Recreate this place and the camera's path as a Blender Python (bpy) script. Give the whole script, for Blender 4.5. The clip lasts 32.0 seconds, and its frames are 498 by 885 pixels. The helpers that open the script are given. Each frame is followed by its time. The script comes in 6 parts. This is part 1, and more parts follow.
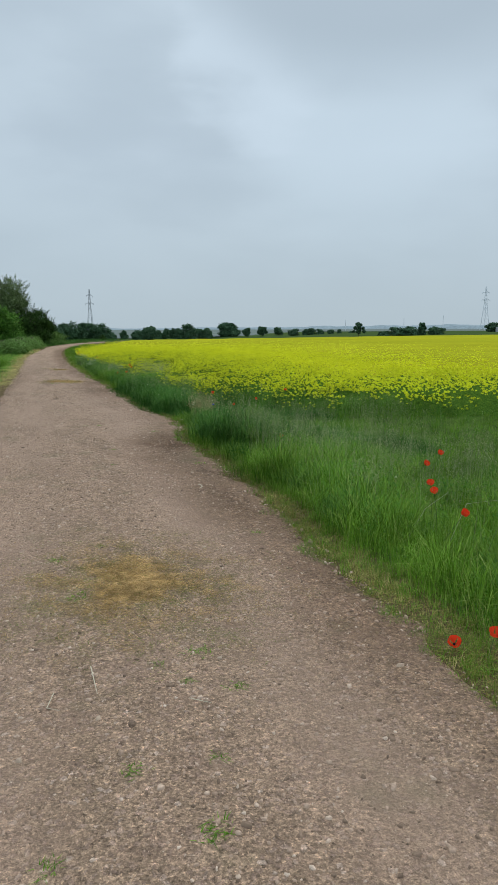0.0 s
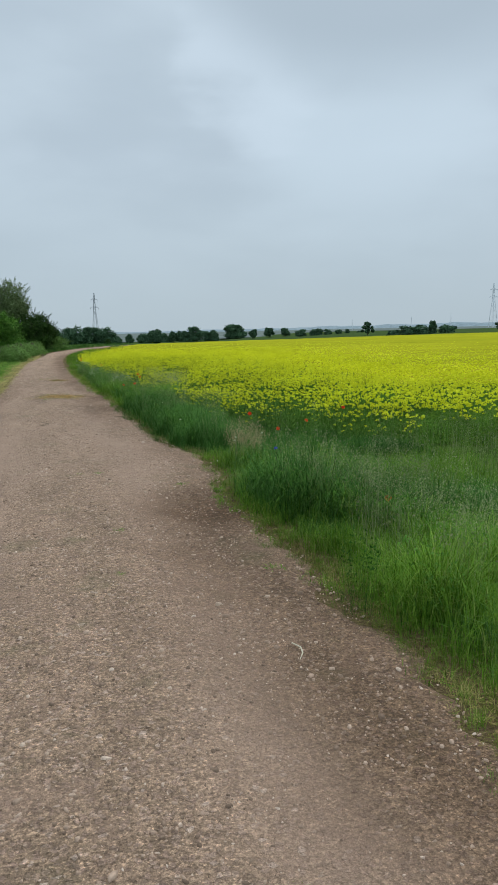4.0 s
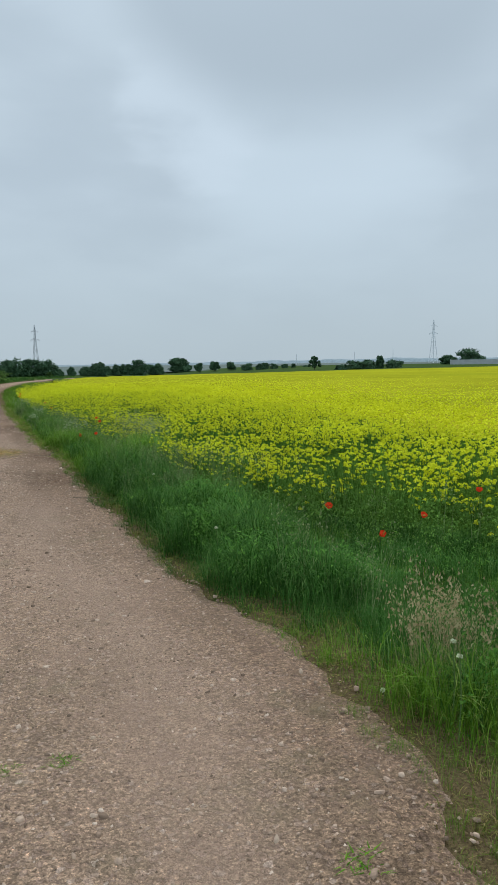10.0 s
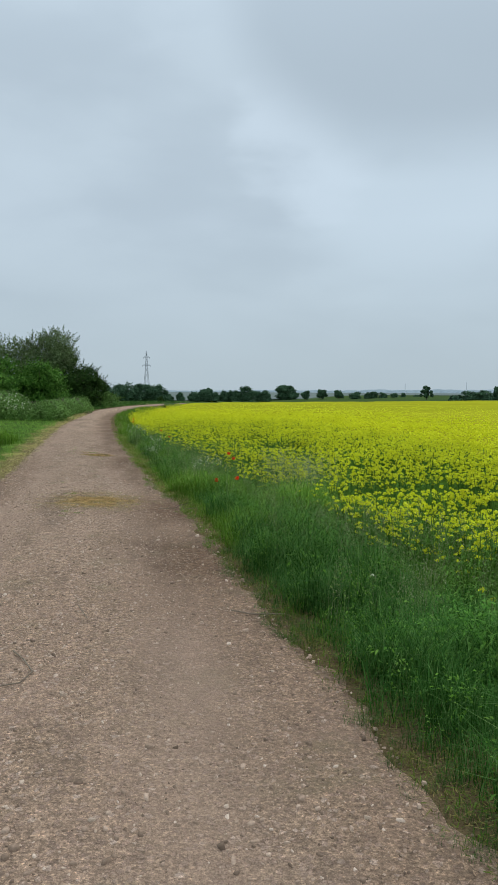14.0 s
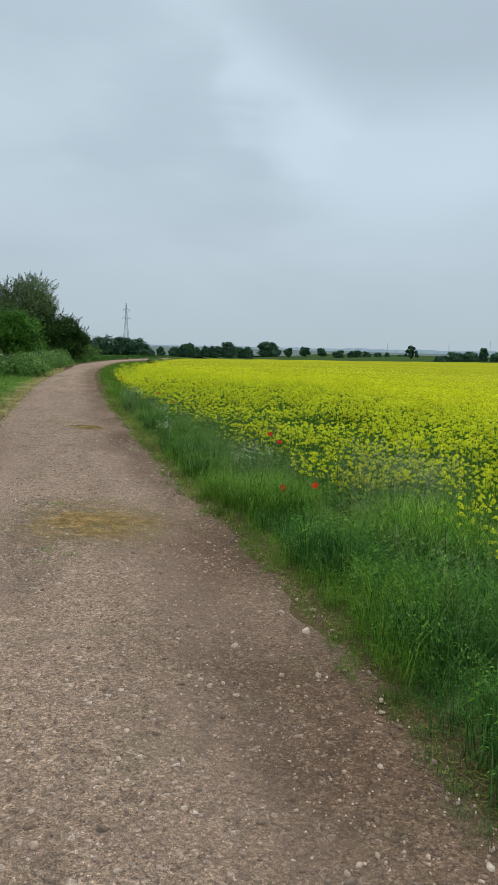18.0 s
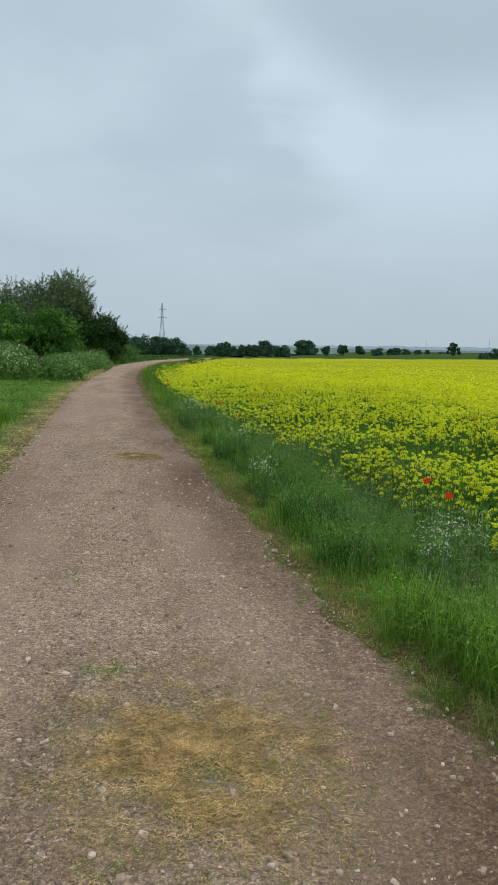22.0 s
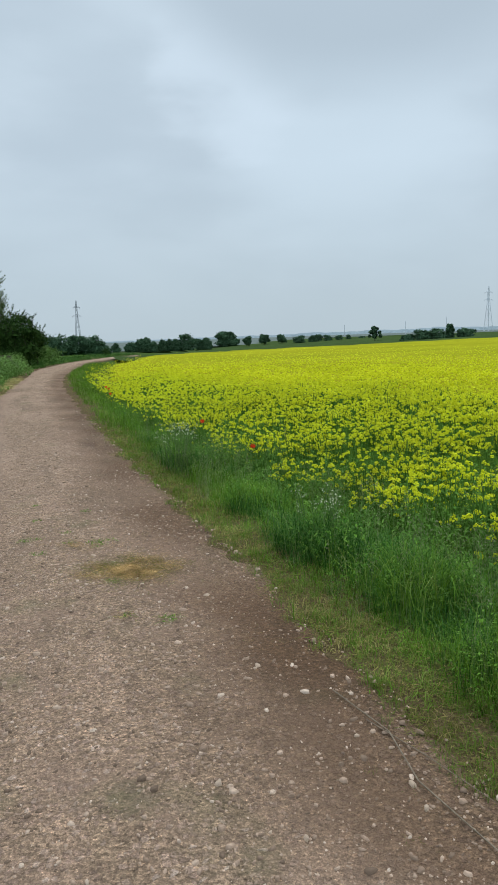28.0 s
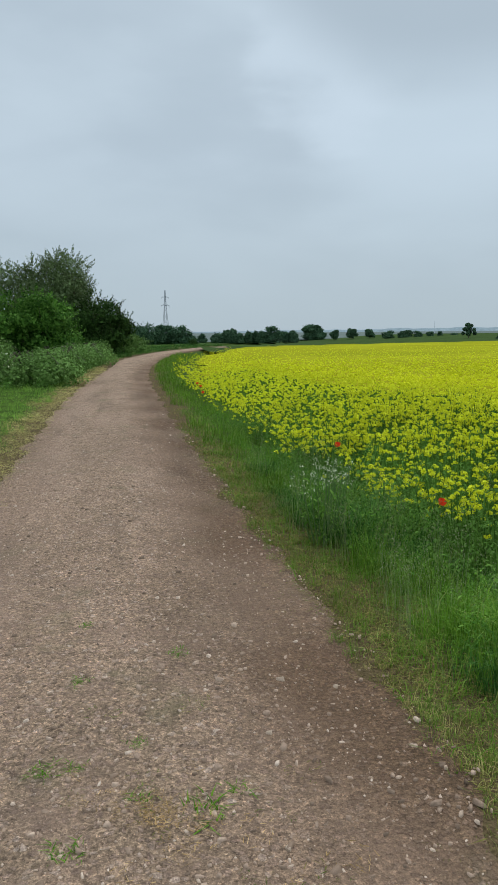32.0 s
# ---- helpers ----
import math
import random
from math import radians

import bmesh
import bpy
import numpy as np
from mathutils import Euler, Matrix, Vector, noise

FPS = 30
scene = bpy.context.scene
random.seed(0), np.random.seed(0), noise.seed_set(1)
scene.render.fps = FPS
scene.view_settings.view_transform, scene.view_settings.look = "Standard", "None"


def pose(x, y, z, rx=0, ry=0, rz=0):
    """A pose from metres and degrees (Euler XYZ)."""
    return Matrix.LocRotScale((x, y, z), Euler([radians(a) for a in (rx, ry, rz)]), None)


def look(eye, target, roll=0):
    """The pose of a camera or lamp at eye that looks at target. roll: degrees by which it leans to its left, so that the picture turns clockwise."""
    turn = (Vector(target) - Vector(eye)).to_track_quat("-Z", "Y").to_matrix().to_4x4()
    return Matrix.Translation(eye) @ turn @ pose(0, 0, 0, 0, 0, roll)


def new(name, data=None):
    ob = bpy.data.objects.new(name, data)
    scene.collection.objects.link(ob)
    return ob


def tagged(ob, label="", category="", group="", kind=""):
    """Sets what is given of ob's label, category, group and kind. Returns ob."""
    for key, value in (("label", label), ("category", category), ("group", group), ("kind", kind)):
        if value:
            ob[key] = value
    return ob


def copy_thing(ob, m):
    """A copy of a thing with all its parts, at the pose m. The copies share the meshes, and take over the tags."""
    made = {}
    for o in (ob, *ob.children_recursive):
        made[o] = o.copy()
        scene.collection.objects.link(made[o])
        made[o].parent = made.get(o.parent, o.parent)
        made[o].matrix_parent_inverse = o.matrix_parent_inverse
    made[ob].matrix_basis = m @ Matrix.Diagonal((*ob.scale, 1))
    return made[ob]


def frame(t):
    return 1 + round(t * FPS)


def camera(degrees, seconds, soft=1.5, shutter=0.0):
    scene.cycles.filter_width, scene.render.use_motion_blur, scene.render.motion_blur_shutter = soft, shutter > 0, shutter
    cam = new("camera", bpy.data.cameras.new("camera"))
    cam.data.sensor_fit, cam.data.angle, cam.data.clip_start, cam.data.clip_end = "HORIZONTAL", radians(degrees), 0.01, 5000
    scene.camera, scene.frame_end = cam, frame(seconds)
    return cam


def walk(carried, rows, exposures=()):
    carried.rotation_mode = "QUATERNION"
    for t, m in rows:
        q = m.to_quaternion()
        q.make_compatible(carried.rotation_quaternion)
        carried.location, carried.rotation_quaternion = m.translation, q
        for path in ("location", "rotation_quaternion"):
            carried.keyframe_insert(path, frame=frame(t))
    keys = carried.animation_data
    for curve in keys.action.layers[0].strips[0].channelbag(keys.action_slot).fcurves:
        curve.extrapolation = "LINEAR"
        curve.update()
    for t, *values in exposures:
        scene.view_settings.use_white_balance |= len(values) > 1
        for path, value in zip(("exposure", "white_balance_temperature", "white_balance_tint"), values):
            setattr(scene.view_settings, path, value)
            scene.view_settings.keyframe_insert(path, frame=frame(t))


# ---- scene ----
cam = camera(37.5, 32.0, soft=1.3)
PATH = [
    (0, (-0.26, -0.227, 1.578), (0.277, 1.675, 1.272), -0.2),
    (0.5, (-0.189, 0.206, 1.58), (0.265, 2.12, 1.223), 0.1),
    (1, (-0.149, 0.628, 1.596), (0.377, 2.535, 1.304), 0.8),
    (1.5, (-0.085, 1.094, 1.608), (0.452, 3.011, 1.421), -1.0),
    (2, (0.043, 1.544, 1.622), (0.597, 3.455, 1.42), -1.8),
    (2.5, (0.045, 2.075, 1.623), (0.614, 3.974, 1.354), -1.1),
    (3, (0.123, 2.585, 1.598), (0.708, 4.478, 1.328), -1.1),
    (3.5, (0.121, 3.079, 1.592), (0.663, 4.982, 1.3), -1.1),
    (5.5, (0.125, 5.217, 1.503), (0.627, 7.128, 1.194), -1.3),
    (6, (0.244, 5.665, 1.522), (0.841, 7.552, 1.233), 0.3),
    (6.5, (0.291, 6.181, 1.534), (0.973, 8.05, 1.326), -0.3),
    (7, (0.364, 6.604, 1.523), (1.044, 8.476, 1.336), -1.5),
    (7.5, (0.335, 7.02, 1.512), (1.023, 8.89, 1.336), -0.6),
    (8, (0.267, 7.398, 1.533), (0.887, 9.29, 1.336), -0.4),
    (8.5, (0.295, 7.842, 1.524), (0.834, 9.755, 1.302), -0.5),
    (9, (0.302, 8.302, 1.518), (0.86, 10.211, 1.301), -0.7),
    (9.5, (0.353, 8.715, 1.501), (0.987, 10.598, 1.272), -1.5),
    (10, (0.395, 9.167, 1.515), (1.067, 11.038, 1.301), -0.8),
    (10.5, (0.383, 9.662, 1.531), (1.141, 11.503, 1.349), -0.8),
    (11, (0.417, 10.116, 1.493), (1.165, 11.962, 1.312), -1.9),
    (11.5, (0.4, 10.6, 1.479), (1.065, 12.477, 1.292), -0.7),
    (12, (0.418, 11.088, 1.471), (1.096, 12.963, 1.313), -0.5),
    (12.5, (0.429, 11.573, 1.481), (0.979, 13.491, 1.352), -1.0),
    (13, (0.397, 12.054, 1.497), (0.884, 13.989, 1.35), -1.6),
    (13.5, (0.478, 12.508, 1.471), (0.978, 14.441, 1.36), -1.8),
    (14, (0.43, 12.994, 1.455), (0.835, 14.947, 1.317), 0.3),
    (14.5, (0.392, 13.482, 1.447), (0.851, 15.408, 1.17), -0.8),
    (16.5, (0.291, 15.368, 1.45), (0.833, 17.282, 1.251), -0.5),
    (17, (0.265, 15.817, 1.463), (0.76, 17.742, 1.24), -0.1),
    (17.5, (0.315, 16.293, 1.461), (0.811, 18.217, 1.232), 0.2),
    (18, (0.24, 16.734, 1.461), (0.702, 18.663, 1.206), 1.6),
    (18.5, (0.262, 17.175, 1.43), (0.674, 19.114, 1.159), -0.8),
    (19, (0.235, 17.614, 1.439), (0.573, 19.567, 1.17), -0.7),
    (19.5, (0.19, 18.062, 1.455), (0.525, 20.014, 1.176), -0.7),
    (20, (0.213, 18.542, 1.455), (0.515, 20.499, 1.177), -0.5),
    (20.5, (0.172, 19.009, 1.445), (0.452, 20.969, 1.166), 0.8),
    (21, (0.178, 19.46, 1.416), (0.495, 21.409, 1.102), 0.3),
    (21.5, (0.173, 19.866, 1.45), (0.519, 21.81, 1.13), 1.2),
    (22, (0.099, 20.285, 1.454), (0.468, 22.233, 1.193), 1.1),
    (22.5, (0.079, 20.703, 1.432), (0.394, 22.666, 1.208), -0.7),
    (23, (-0.001, 21.124, 1.411), (0.253, 23.098, 1.217), 0.5),
    (23.5, (-0.055, 21.535, 1.417), (0.228, 23.503, 1.197), -0.3),
    (24, (-0.025, 21.945, 1.442), (0.307, 23.9, 1.181), -0.6),
    (24.5, (-0.082, 22.326, 1.451), (0.426, 24.245, 1.208), 1.2),
    (25, (-0.042, 22.726, 1.418), (0.523, 24.626, 1.156), -0.3),
    (25.5, (-0.054, 23.115, 1.441), (0.451, 25.029, 1.157), 0.7),
    (27.5, (-0.177, 24.696, 1.456), (0.431, 26.589, 1.238), -1.5),
    (28, (-0.1, 25.14, 1.459), (0.467, 27.037, 1.176), -2.0),
    (28.5, (-0.114, 25.58, 1.471), (0.398, 27.49, 1.173), -1.0),
    (29, (-0.099, 25.999, 1.445), (0.295, 27.943, 1.185), -1.4),
    (29.5, (-0.105, 26.418, 1.458), (0.217, 28.379, 1.232), 0.1),
    (30, (-0.137, 26.828, 1.462), (0.216, 28.787, 1.264), 0.4),
    (30.5, (-0.063, 27.239, 1.457), (0.297, 29.196, 1.253), -0.9),
    (31, (-0.023, 27.614, 1.417), (0.382, 29.562, 1.219), -0.9),
    (31.5, (-0.002, 28.018, 1.429), (0.449, 29.952, 1.199), -1.0),
    (32, (0.072, 28.413, 1.428), (0.425, 30.359, 1.131), -0.5),
]
walk(cam, [(t, look(eye, aim, roll)) for t, eye, aim, roll in PATH], [(0, 0.0), (25.5, 0.0), (28, 0.1), (29, 0.02), (30, -0.04), (31, 0.04), (32, -0.02)])

# ---------------- light: overcast sky, faint broad sun ----------------
world = bpy.data.worlds.new("overcast")
scene.world = world
world.use_nodes = True
wt = world.node_tree
wt.nodes.clear()


def wn(kind, **values):
    n = wt.nodes.new(kind)
    for k, v in values.items():
        n.inputs[k].default_value = v
    return n


def wmath(op, a, b):
    n = wt.nodes.new("ShaderNodeMath")
    n.operation = op
    for slot, v in ((0, a), (1, b)):
        if isinstance(v, (int, float)):
            n.inputs[slot].default_value = v
        else:
            wt.links.new(v, n.inputs[slot])
    return n.outputs[0]


SUN_UP, SUN_TURN = 58.0, 35.0
coord = wt.nodes.new("ShaderNodeTexCoord")
split = wt.nodes.new("ShaderNodeSeparateXYZ")
wt.links.new(coord.outputs["Generated"], split.inputs[0])
layer = wt.nodes.new("ShaderNodeMapping")
layer.inputs["Scale"].default_value = (1.0, 1.0, 2.3)
layer.inputs["Location"].default_value = (0.9, 0.4, 2.2)
wt.links.new(coord.outputs["Generated"], layer.inputs[0])
big = wn("ShaderNodeTexNoise", Scale=3.6, Detail=5.0, Roughness=0.42, Distortion=0.2)
wt.links.new(layer.outputs[0], big.inputs["Vector"])
fleece = wn("ShaderNodeTexNoise", Scale=9.0, Detail=4.0, Roughness=0.45, Distortion=0.3)
wt.links.new(layer.outputs[0], fleece.inputs["Vector"])
ramp = wt.nodes.new("ShaderNodeValToRGB")
ramp.color_ramp.interpolation = "EASE"
ramp.color_ramp.elements[0].position, ramp.color_ramp.elements[0].color = 0.34, (0.487, 0.59, 0.682, 1)
ramp.color_ramp.elements[1].position, ramp.color_ramp.elements[1].color = 0.66, (0.562, 0.675, 0.772, 1)
wt.links.new(wmath("ADD", wmath("MULTIPLY", big.outputs[0], 0.8), wmath("MULTIPLY", fleece.outputs[0], 0.2)), ramp.inputs[0])


def bank(bearing, elevation, inner, outer, colour, amount, under):
    """A soft bank of cloud round a direction of the sky."""
    a, e = radians(bearing), radians(elevation)
    near = wt.nodes.new("ShaderNodeVectorMath")
    near.operation = "DOT_PRODUCT"
    wt.links.new(coord.outputs["Generated"], near.inputs[0])
    near.inputs[1].default_value = (math.sin(a) * math.cos(e), math.cos(a) * math.cos(e), math.sin(e))
    rough = wmath("ADD", near.outputs["Value"], wmath("ADD", wmath("MULTIPLY", wmath("SUBTRACT", big.outputs[0], 0.5), 0.02), wmath("MULTIPLY", wmath("SUBTRACT", fleece.outputs[0], 0.5), 0.008)))
    fall = wt.nodes.new("ShaderNodeMapRange")
    fall.interpolation_type = "SMOOTHSTEP"
    fall.inputs[1].default_value, fall.inputs[2].default_value = math.cos(radians(outer)), math.cos(radians(inner))
    fall.inputs[3].default_value, fall.inputs[4].default_value = 0.0, amount
    wt.links.new(rough, fall.inputs[0])
    mixed = wt.nodes.new("ShaderNodeMixRGB")
    mixed.inputs[2].default_value = (*colour, 1)
    wt.links.new(fall.outputs[0], mixed.inputs[0])
    wt.links.new(under, mixed.inputs[1])
    return mixed.outputs[0]


cover = bank(25, 14, 2, 12, (0.60, 0.725, 0.83), 0.75, ramp.outputs[0])
cover = bank(15, 17, 1, 6, (0.62, 0.74, 0.85), 0.7, cover)
cover = bank(26, 31, 11, 16.5, (0.435, 0.53, 0.615), 0.85, cover)
low = wt.nodes.new("ShaderNodeMapRange")
low.inputs[1].default_value, low.inputs[2].default_value = 0.0, 0.22
low.inputs[3].default_value, low.inputs[4].default_value = 0.85, 0.0
wt.links.new(split.outputs[2], low.inputs[0])
veil = wt.nodes.new("ShaderNodeMixRGB")
veil.inputs[2].default_value = (0.445, 0.545, 0.61, 1)
wt.links.new(low.outputs[0], veil.inputs[0])
wt.links.new(cover, veil.inputs[1])
sky = wt.nodes.new("ShaderNodeTexSky")
sky.sky_type, sky.sun_disc = "NISHITA", False
sky.sun_elevation, sky.sun_rotation = radians(SUN_UP), radians(SUN_TURN)
blue = wt.nodes.new("ShaderNodeBackground")
blue.inputs[1].default_value = 0.05
wt.links.new(sky.outputs[0], blue.inputs[0])
cloud = wt.nodes.new("ShaderNodeBackground")
high = wt.nodes.new("ShaderNodeMapRange")  # an overcast sky grows brighter towards the zenith
high.interpolation_type = "SMOOTHSTEP"
high.inputs[1].default_value, high.inputs[2].default_value = 0.36, 1.0
high.inputs[3].default_value, high.inputs[4].default_value = 1.0, 2.5
wt.links.new(split.outputs[2], high.inputs[0])
wt.links.new(high.outputs[0], cloud.inputs[1])
wt.links.new(veil.outputs[0], cloud.inputs[0])
both = wt.nodes.new("ShaderNodeMixShader")
both.inputs[0].default_value = 0.94
wt.links.new(blue.outputs[0], both.inputs[1])
wt.links.new(cloud.outputs[0], both.inputs[2])
wo = wt.nodes.new("ShaderNodeOutputWorld")
wt.links.new(both.outputs[0], wo.inputs[0])

sun = new("sun", bpy.data.lights.new("sun", "SUN"))
sun.data.energy, sun.data.angle, sun.data.color = 1.4, radians(35), (1.0, 0.97, 0.92)
sun.matrix_world = pose(0, 0, 30, 90 - SUN_UP, 0, 180 - SUN_TURN)
scene.view_settings.exposure = 0.0


# ---------------- materials ----------------
def material(name):
    m = bpy.data.materials.new(name)
    m.use_nodes = True
    return m, m.node_tree.nodes, m.node_tree.links, m.node_tree.nodes["Principled BSDF"]


def ramp_node(nodes, stops):
    r = nodes.new("ShaderNodeValToRGB")
    while len(r.color_ramp.elements) < len(stops):
        r.color_ramp.elements.new(0.5)
    for e, (p, c) in zip(r.color_ramp.elements, stops):
        e.position, e.color = p, (*c, 1)
    return r


def noise_node(nodes, links, coords, scale, detail=4, rough=0.55, warp=0.0):
    n = nodes.new("ShaderNodeTexNoise")
    n.inputs["Scale"].default_value, n.inputs["Detail"].default_value = scale, detail
    n.inputs["Roughness"].default_value, n.inputs["Distortion"].default_value = rough, warp
    links.new(coords, n.inputs["Vector"])
    return n.outputs[0]


def mix_node(nodes, links, how, fac, a, b):
    n = nodes.new("ShaderNodeMixRGB")
    n.blend_type = how
    for slot, v in ((0, fac), (1, a), (2, b)):
        if isinstance(v, (int, float)):
            n.inputs[slot].default_value = v
        elif isinstance(v, tuple):
            n.inputs[slot].default_value = (*v, 1)
        else:
            links.new(v, n.inputs[slot])
    return n.outputs[0]


def range_node(nodes, links, v, a, b, c=0.0, d=1.0):
    n = nodes.new("ShaderNodeMapRange")
    for slot, x in zip((1, 2, 3, 4), (a, b, c, d)):
        n.inputs[slot].default_value = x
    links.new(v, n.inputs[0])
    return n.outputs[0]


def bump_node(nodes, links, height, strength, distance, bsdf):
    n = nodes.new("ShaderNodeBump")
    n.inputs["Strength"].default_value, n.inputs["Distance"].default_value = strength, distance
    links.new(height, n.inputs["Height"])
    links.new(n.outputs[0], bsdf.inputs["Normal"])


def leaf_material(name, stops, rough=0.75, through_light=0.2, patch=0.35, patch_scale=0.9, gloss=0.02):
    """Foliage: every leaf its own shade, with broad patches of lighter and darker growth."""
    m, nodes, links, bsdf = material(name)
    geo = nodes.new("ShaderNodeNewGeometry")
    place = nodes.new("ShaderNodeTexCoord").outputs["Object"]
    r = ramp_node(nodes, stops)
    links.new(geo.outputs["Random Per Island"], r.inputs[0])
    n = range_node(nodes, links, noise_node(nodes, links, place, patch_scale, 3), 0.3, 0.7, 1 - patch, 1 + patch)
    col = mix_node(nodes, links, "MULTIPLY", 1.0, r.outputs[0], n)
    links.new(col, bsdf.inputs["Base Color"])
    bsdf.inputs["Roughness"].default_value = rough
    bsdf.inputs["Specular IOR Level"].default_value = gloss
    tl = nodes.new("ShaderNodeBsdfTranslucent")
    links.new(col, tl.inputs[0])
    mx = nodes.new("ShaderNodeMixShader")
    mx.inputs[0].default_value = through_light
    links.new(bsdf.outputs[0], mx.inputs[1])
    links.new(tl.outputs[0], mx.inputs[2])
    links.new(mx.outputs[0], nodes["Material Output"].inputs[0])
    return m


def plain_material(name, colour, rough=0.7, metal=0.0, vary=0.25, scale=6.0, bump=0.2):
    m, nodes, links, bsdf = material(name)
    place = nodes.new("ShaderNodeTexCoord").outputs["Object"]
    n = noise_node(nodes, links, place, scale, 5)
    f = range_node(nodes, links, n, 0.3, 0.7, 1 - vary, 1 + vary)
    links.new(mix_node(nodes, links, "MULTIPLY", 1.0, colour, f), bsdf.inputs["Base Color"])
    bsdf.inputs["Roughness"].default_value, bsdf.inputs["Metallic"].default_value = rough, metal
    bsdf.inputs["Specular IOR Level"].default_value = 0.2
    if bump:
        bump_node(nodes, links, noise_node(nodes, links, place, scale * 6, 4), bump, 0.01, bsdf)
    return m


def gravel_material():
    m, nodes, links, bsdf = material("gravel")
    place = nodes.new("ShaderNodeTexCoord").outputs["Object"]
    stretch = nodes.new("ShaderNodeMapping")
    stretch.inputs["Scale"].default_value = (1.6, 0.35, 1)
    links.new(place, stretch.inputs[0])
    long_noise = noise_node(nodes, links, stretch.outputs[0], 1.1, 6, 0.62)
    base = ramp_node(nodes, [(0.28, (0.208, 0.147, 0.098)), (0.44, (0.318, 0.226, 0.152)), (0.58, (0.379, 0.266, 0.183)), (0.74, (0.413, 0.293, 0.208))])
    links.new(long_noise, base.inputs[0])
    # grit of about 12 mm and of 4 mm
    cells = nodes.new("ShaderNodeTexVoronoi")
    cells.inputs["Scale"].default_value = 120
    links.new(place, cells.inputs["Vector"])
    grit = nodes.new("ShaderNodeSeparateColor")
    links.new(cells.outputs["Color"], grit.inputs[0])
    tone = ramp_node(nodes, [(0.0, (0.50, 0.48, 0.48)), (0.5, (0.93, 0.91, 0.91)), (0.85, (1.12, 1.09, 1.08)), (1.0, (1.6, 1.54, 1.5))])
    links.new(grit.outputs[0], tone.inputs[0])
    col = mix_node(nodes, links, "MULTIPLY", 0.8, base.outputs[0], tone.outputs[0])
    # stones of 2 to 3 cm bedded flush in the surface
    stir = nodes.new("ShaderNodeTexNoise")
    stir.inputs["Scale"].default_value, stir.inputs["Detail"].default_value = 40, 2
    links.new(place, stir.inputs["Vector"])
    bent = nodes.new("ShaderNodeVectorMath")
    bent.operation = "MULTIPLY_ADD"
    links.new(stir.outputs["Color"], bent.inputs[0])
    bent.inputs[1].default_value = (0.012, 0.012, 0.012)
    links.new(place, bent.inputs[2])
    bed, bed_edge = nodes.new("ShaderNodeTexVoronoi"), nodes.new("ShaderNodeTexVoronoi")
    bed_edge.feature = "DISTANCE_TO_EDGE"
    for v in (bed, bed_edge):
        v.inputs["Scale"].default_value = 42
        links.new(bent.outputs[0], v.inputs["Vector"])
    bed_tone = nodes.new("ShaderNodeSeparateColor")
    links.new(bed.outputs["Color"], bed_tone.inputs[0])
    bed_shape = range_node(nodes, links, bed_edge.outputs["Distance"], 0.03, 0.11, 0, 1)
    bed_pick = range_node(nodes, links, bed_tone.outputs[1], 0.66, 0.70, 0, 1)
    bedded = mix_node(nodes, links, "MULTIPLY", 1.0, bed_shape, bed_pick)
    bed_col = ramp_node(nodes, [(0.0, (0.24, 0.165, 0.125)), (0.45, (0.355, 0.245, 0.185)), (0.85, (0.42, 0.305, 0.235)), (1.0, (0.60, 0.47, 0.38))])
    links.new(bed_tone.outputs[0], bed_col.inputs[0])
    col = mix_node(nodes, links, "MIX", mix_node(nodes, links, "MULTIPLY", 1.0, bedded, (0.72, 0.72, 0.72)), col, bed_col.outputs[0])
    # crushed stones of about 2 cm, wedged together
    crushed = nodes.new("ShaderNodeTexVoronoi")
    crushed.inputs["Scale"].default_value = 85
    links.new(bent.outputs[0], crushed.inputs["Vector"])
    crushed_tone = nodes.new("ShaderNodeSeparateColor")
    links.new(crushed.outputs["Color"], crushed_tone.inputs[0])
    crushed_col = ramp_node(nodes, [(0.0, (0.6, 0.57, 0.55)), (0.45, (1.0, 0.98, 0.97)), (0.8, (1.2, 1.17, 1.16)), (1.0, (1.7, 1.62, 1.58))])
    links.new(crushed_tone.outputs[0], crushed_col.inputs[0])
    col = mix_node(nodes, links, "MULTIPLY", 0.6, col, crushed_col.outputs[0])
    fine = noise_node(nodes, links, place, 210, 3, 0.7)
    col = mix_node(nodes, links, "MULTIPLY", 1.0, col, range_node(nodes, links, fine, 0.3, 0.7, 0.66, 1.34))
    specks = nodes.new("ShaderNodeTexVoronoi")
    specks.inputs["Scale"].default_value = 230
    links.new(place, specks.inputs["Vector"])
    speck_tone = nodes.new("ShaderNodeSeparateColor")
    links.new(specks.outputs["Color"], speck_tone.inputs[0])
    speck_col = ramp_node(nodes, [(0.0, (0.45, 0.43, 0.41)), (0.45, (0.95, 0.94, 0.93)), (0.84, (1.05, 1.04, 1.02)), (0.97, (2.0, 1.95, 1.85))])
    links.new(speck_tone.outputs[0], speck_col.inputs[0])
    col = mix_node(nodes, links, "MULTIPLY", 0.4, col, speck_col.outputs[0])
    lumps = noise_node(nodes, links, place, 48, 3, 0.6)
    col = mix_node(nodes, links, "MULTIPLY", 1.0, col, range_node(nodes, links, lumps, 0.35, 0.65, 0.74, 1.22))
    mid = noise_node(nodes, links, place, 11, 4, 0.6)
    col = mix_node(nodes, links, "MULTIPLY", 1.0, col, range_node(nodes, links, mid, 0.3, 0.7, 0.80, 1.2))
    # reddish brown earth showing through in blotches
    earth = range_node(nodes, links, noise_node(nodes, links, place, 2.6, 6, 0.65, 0.3), 0.50, 0.68, 0, 0.5)
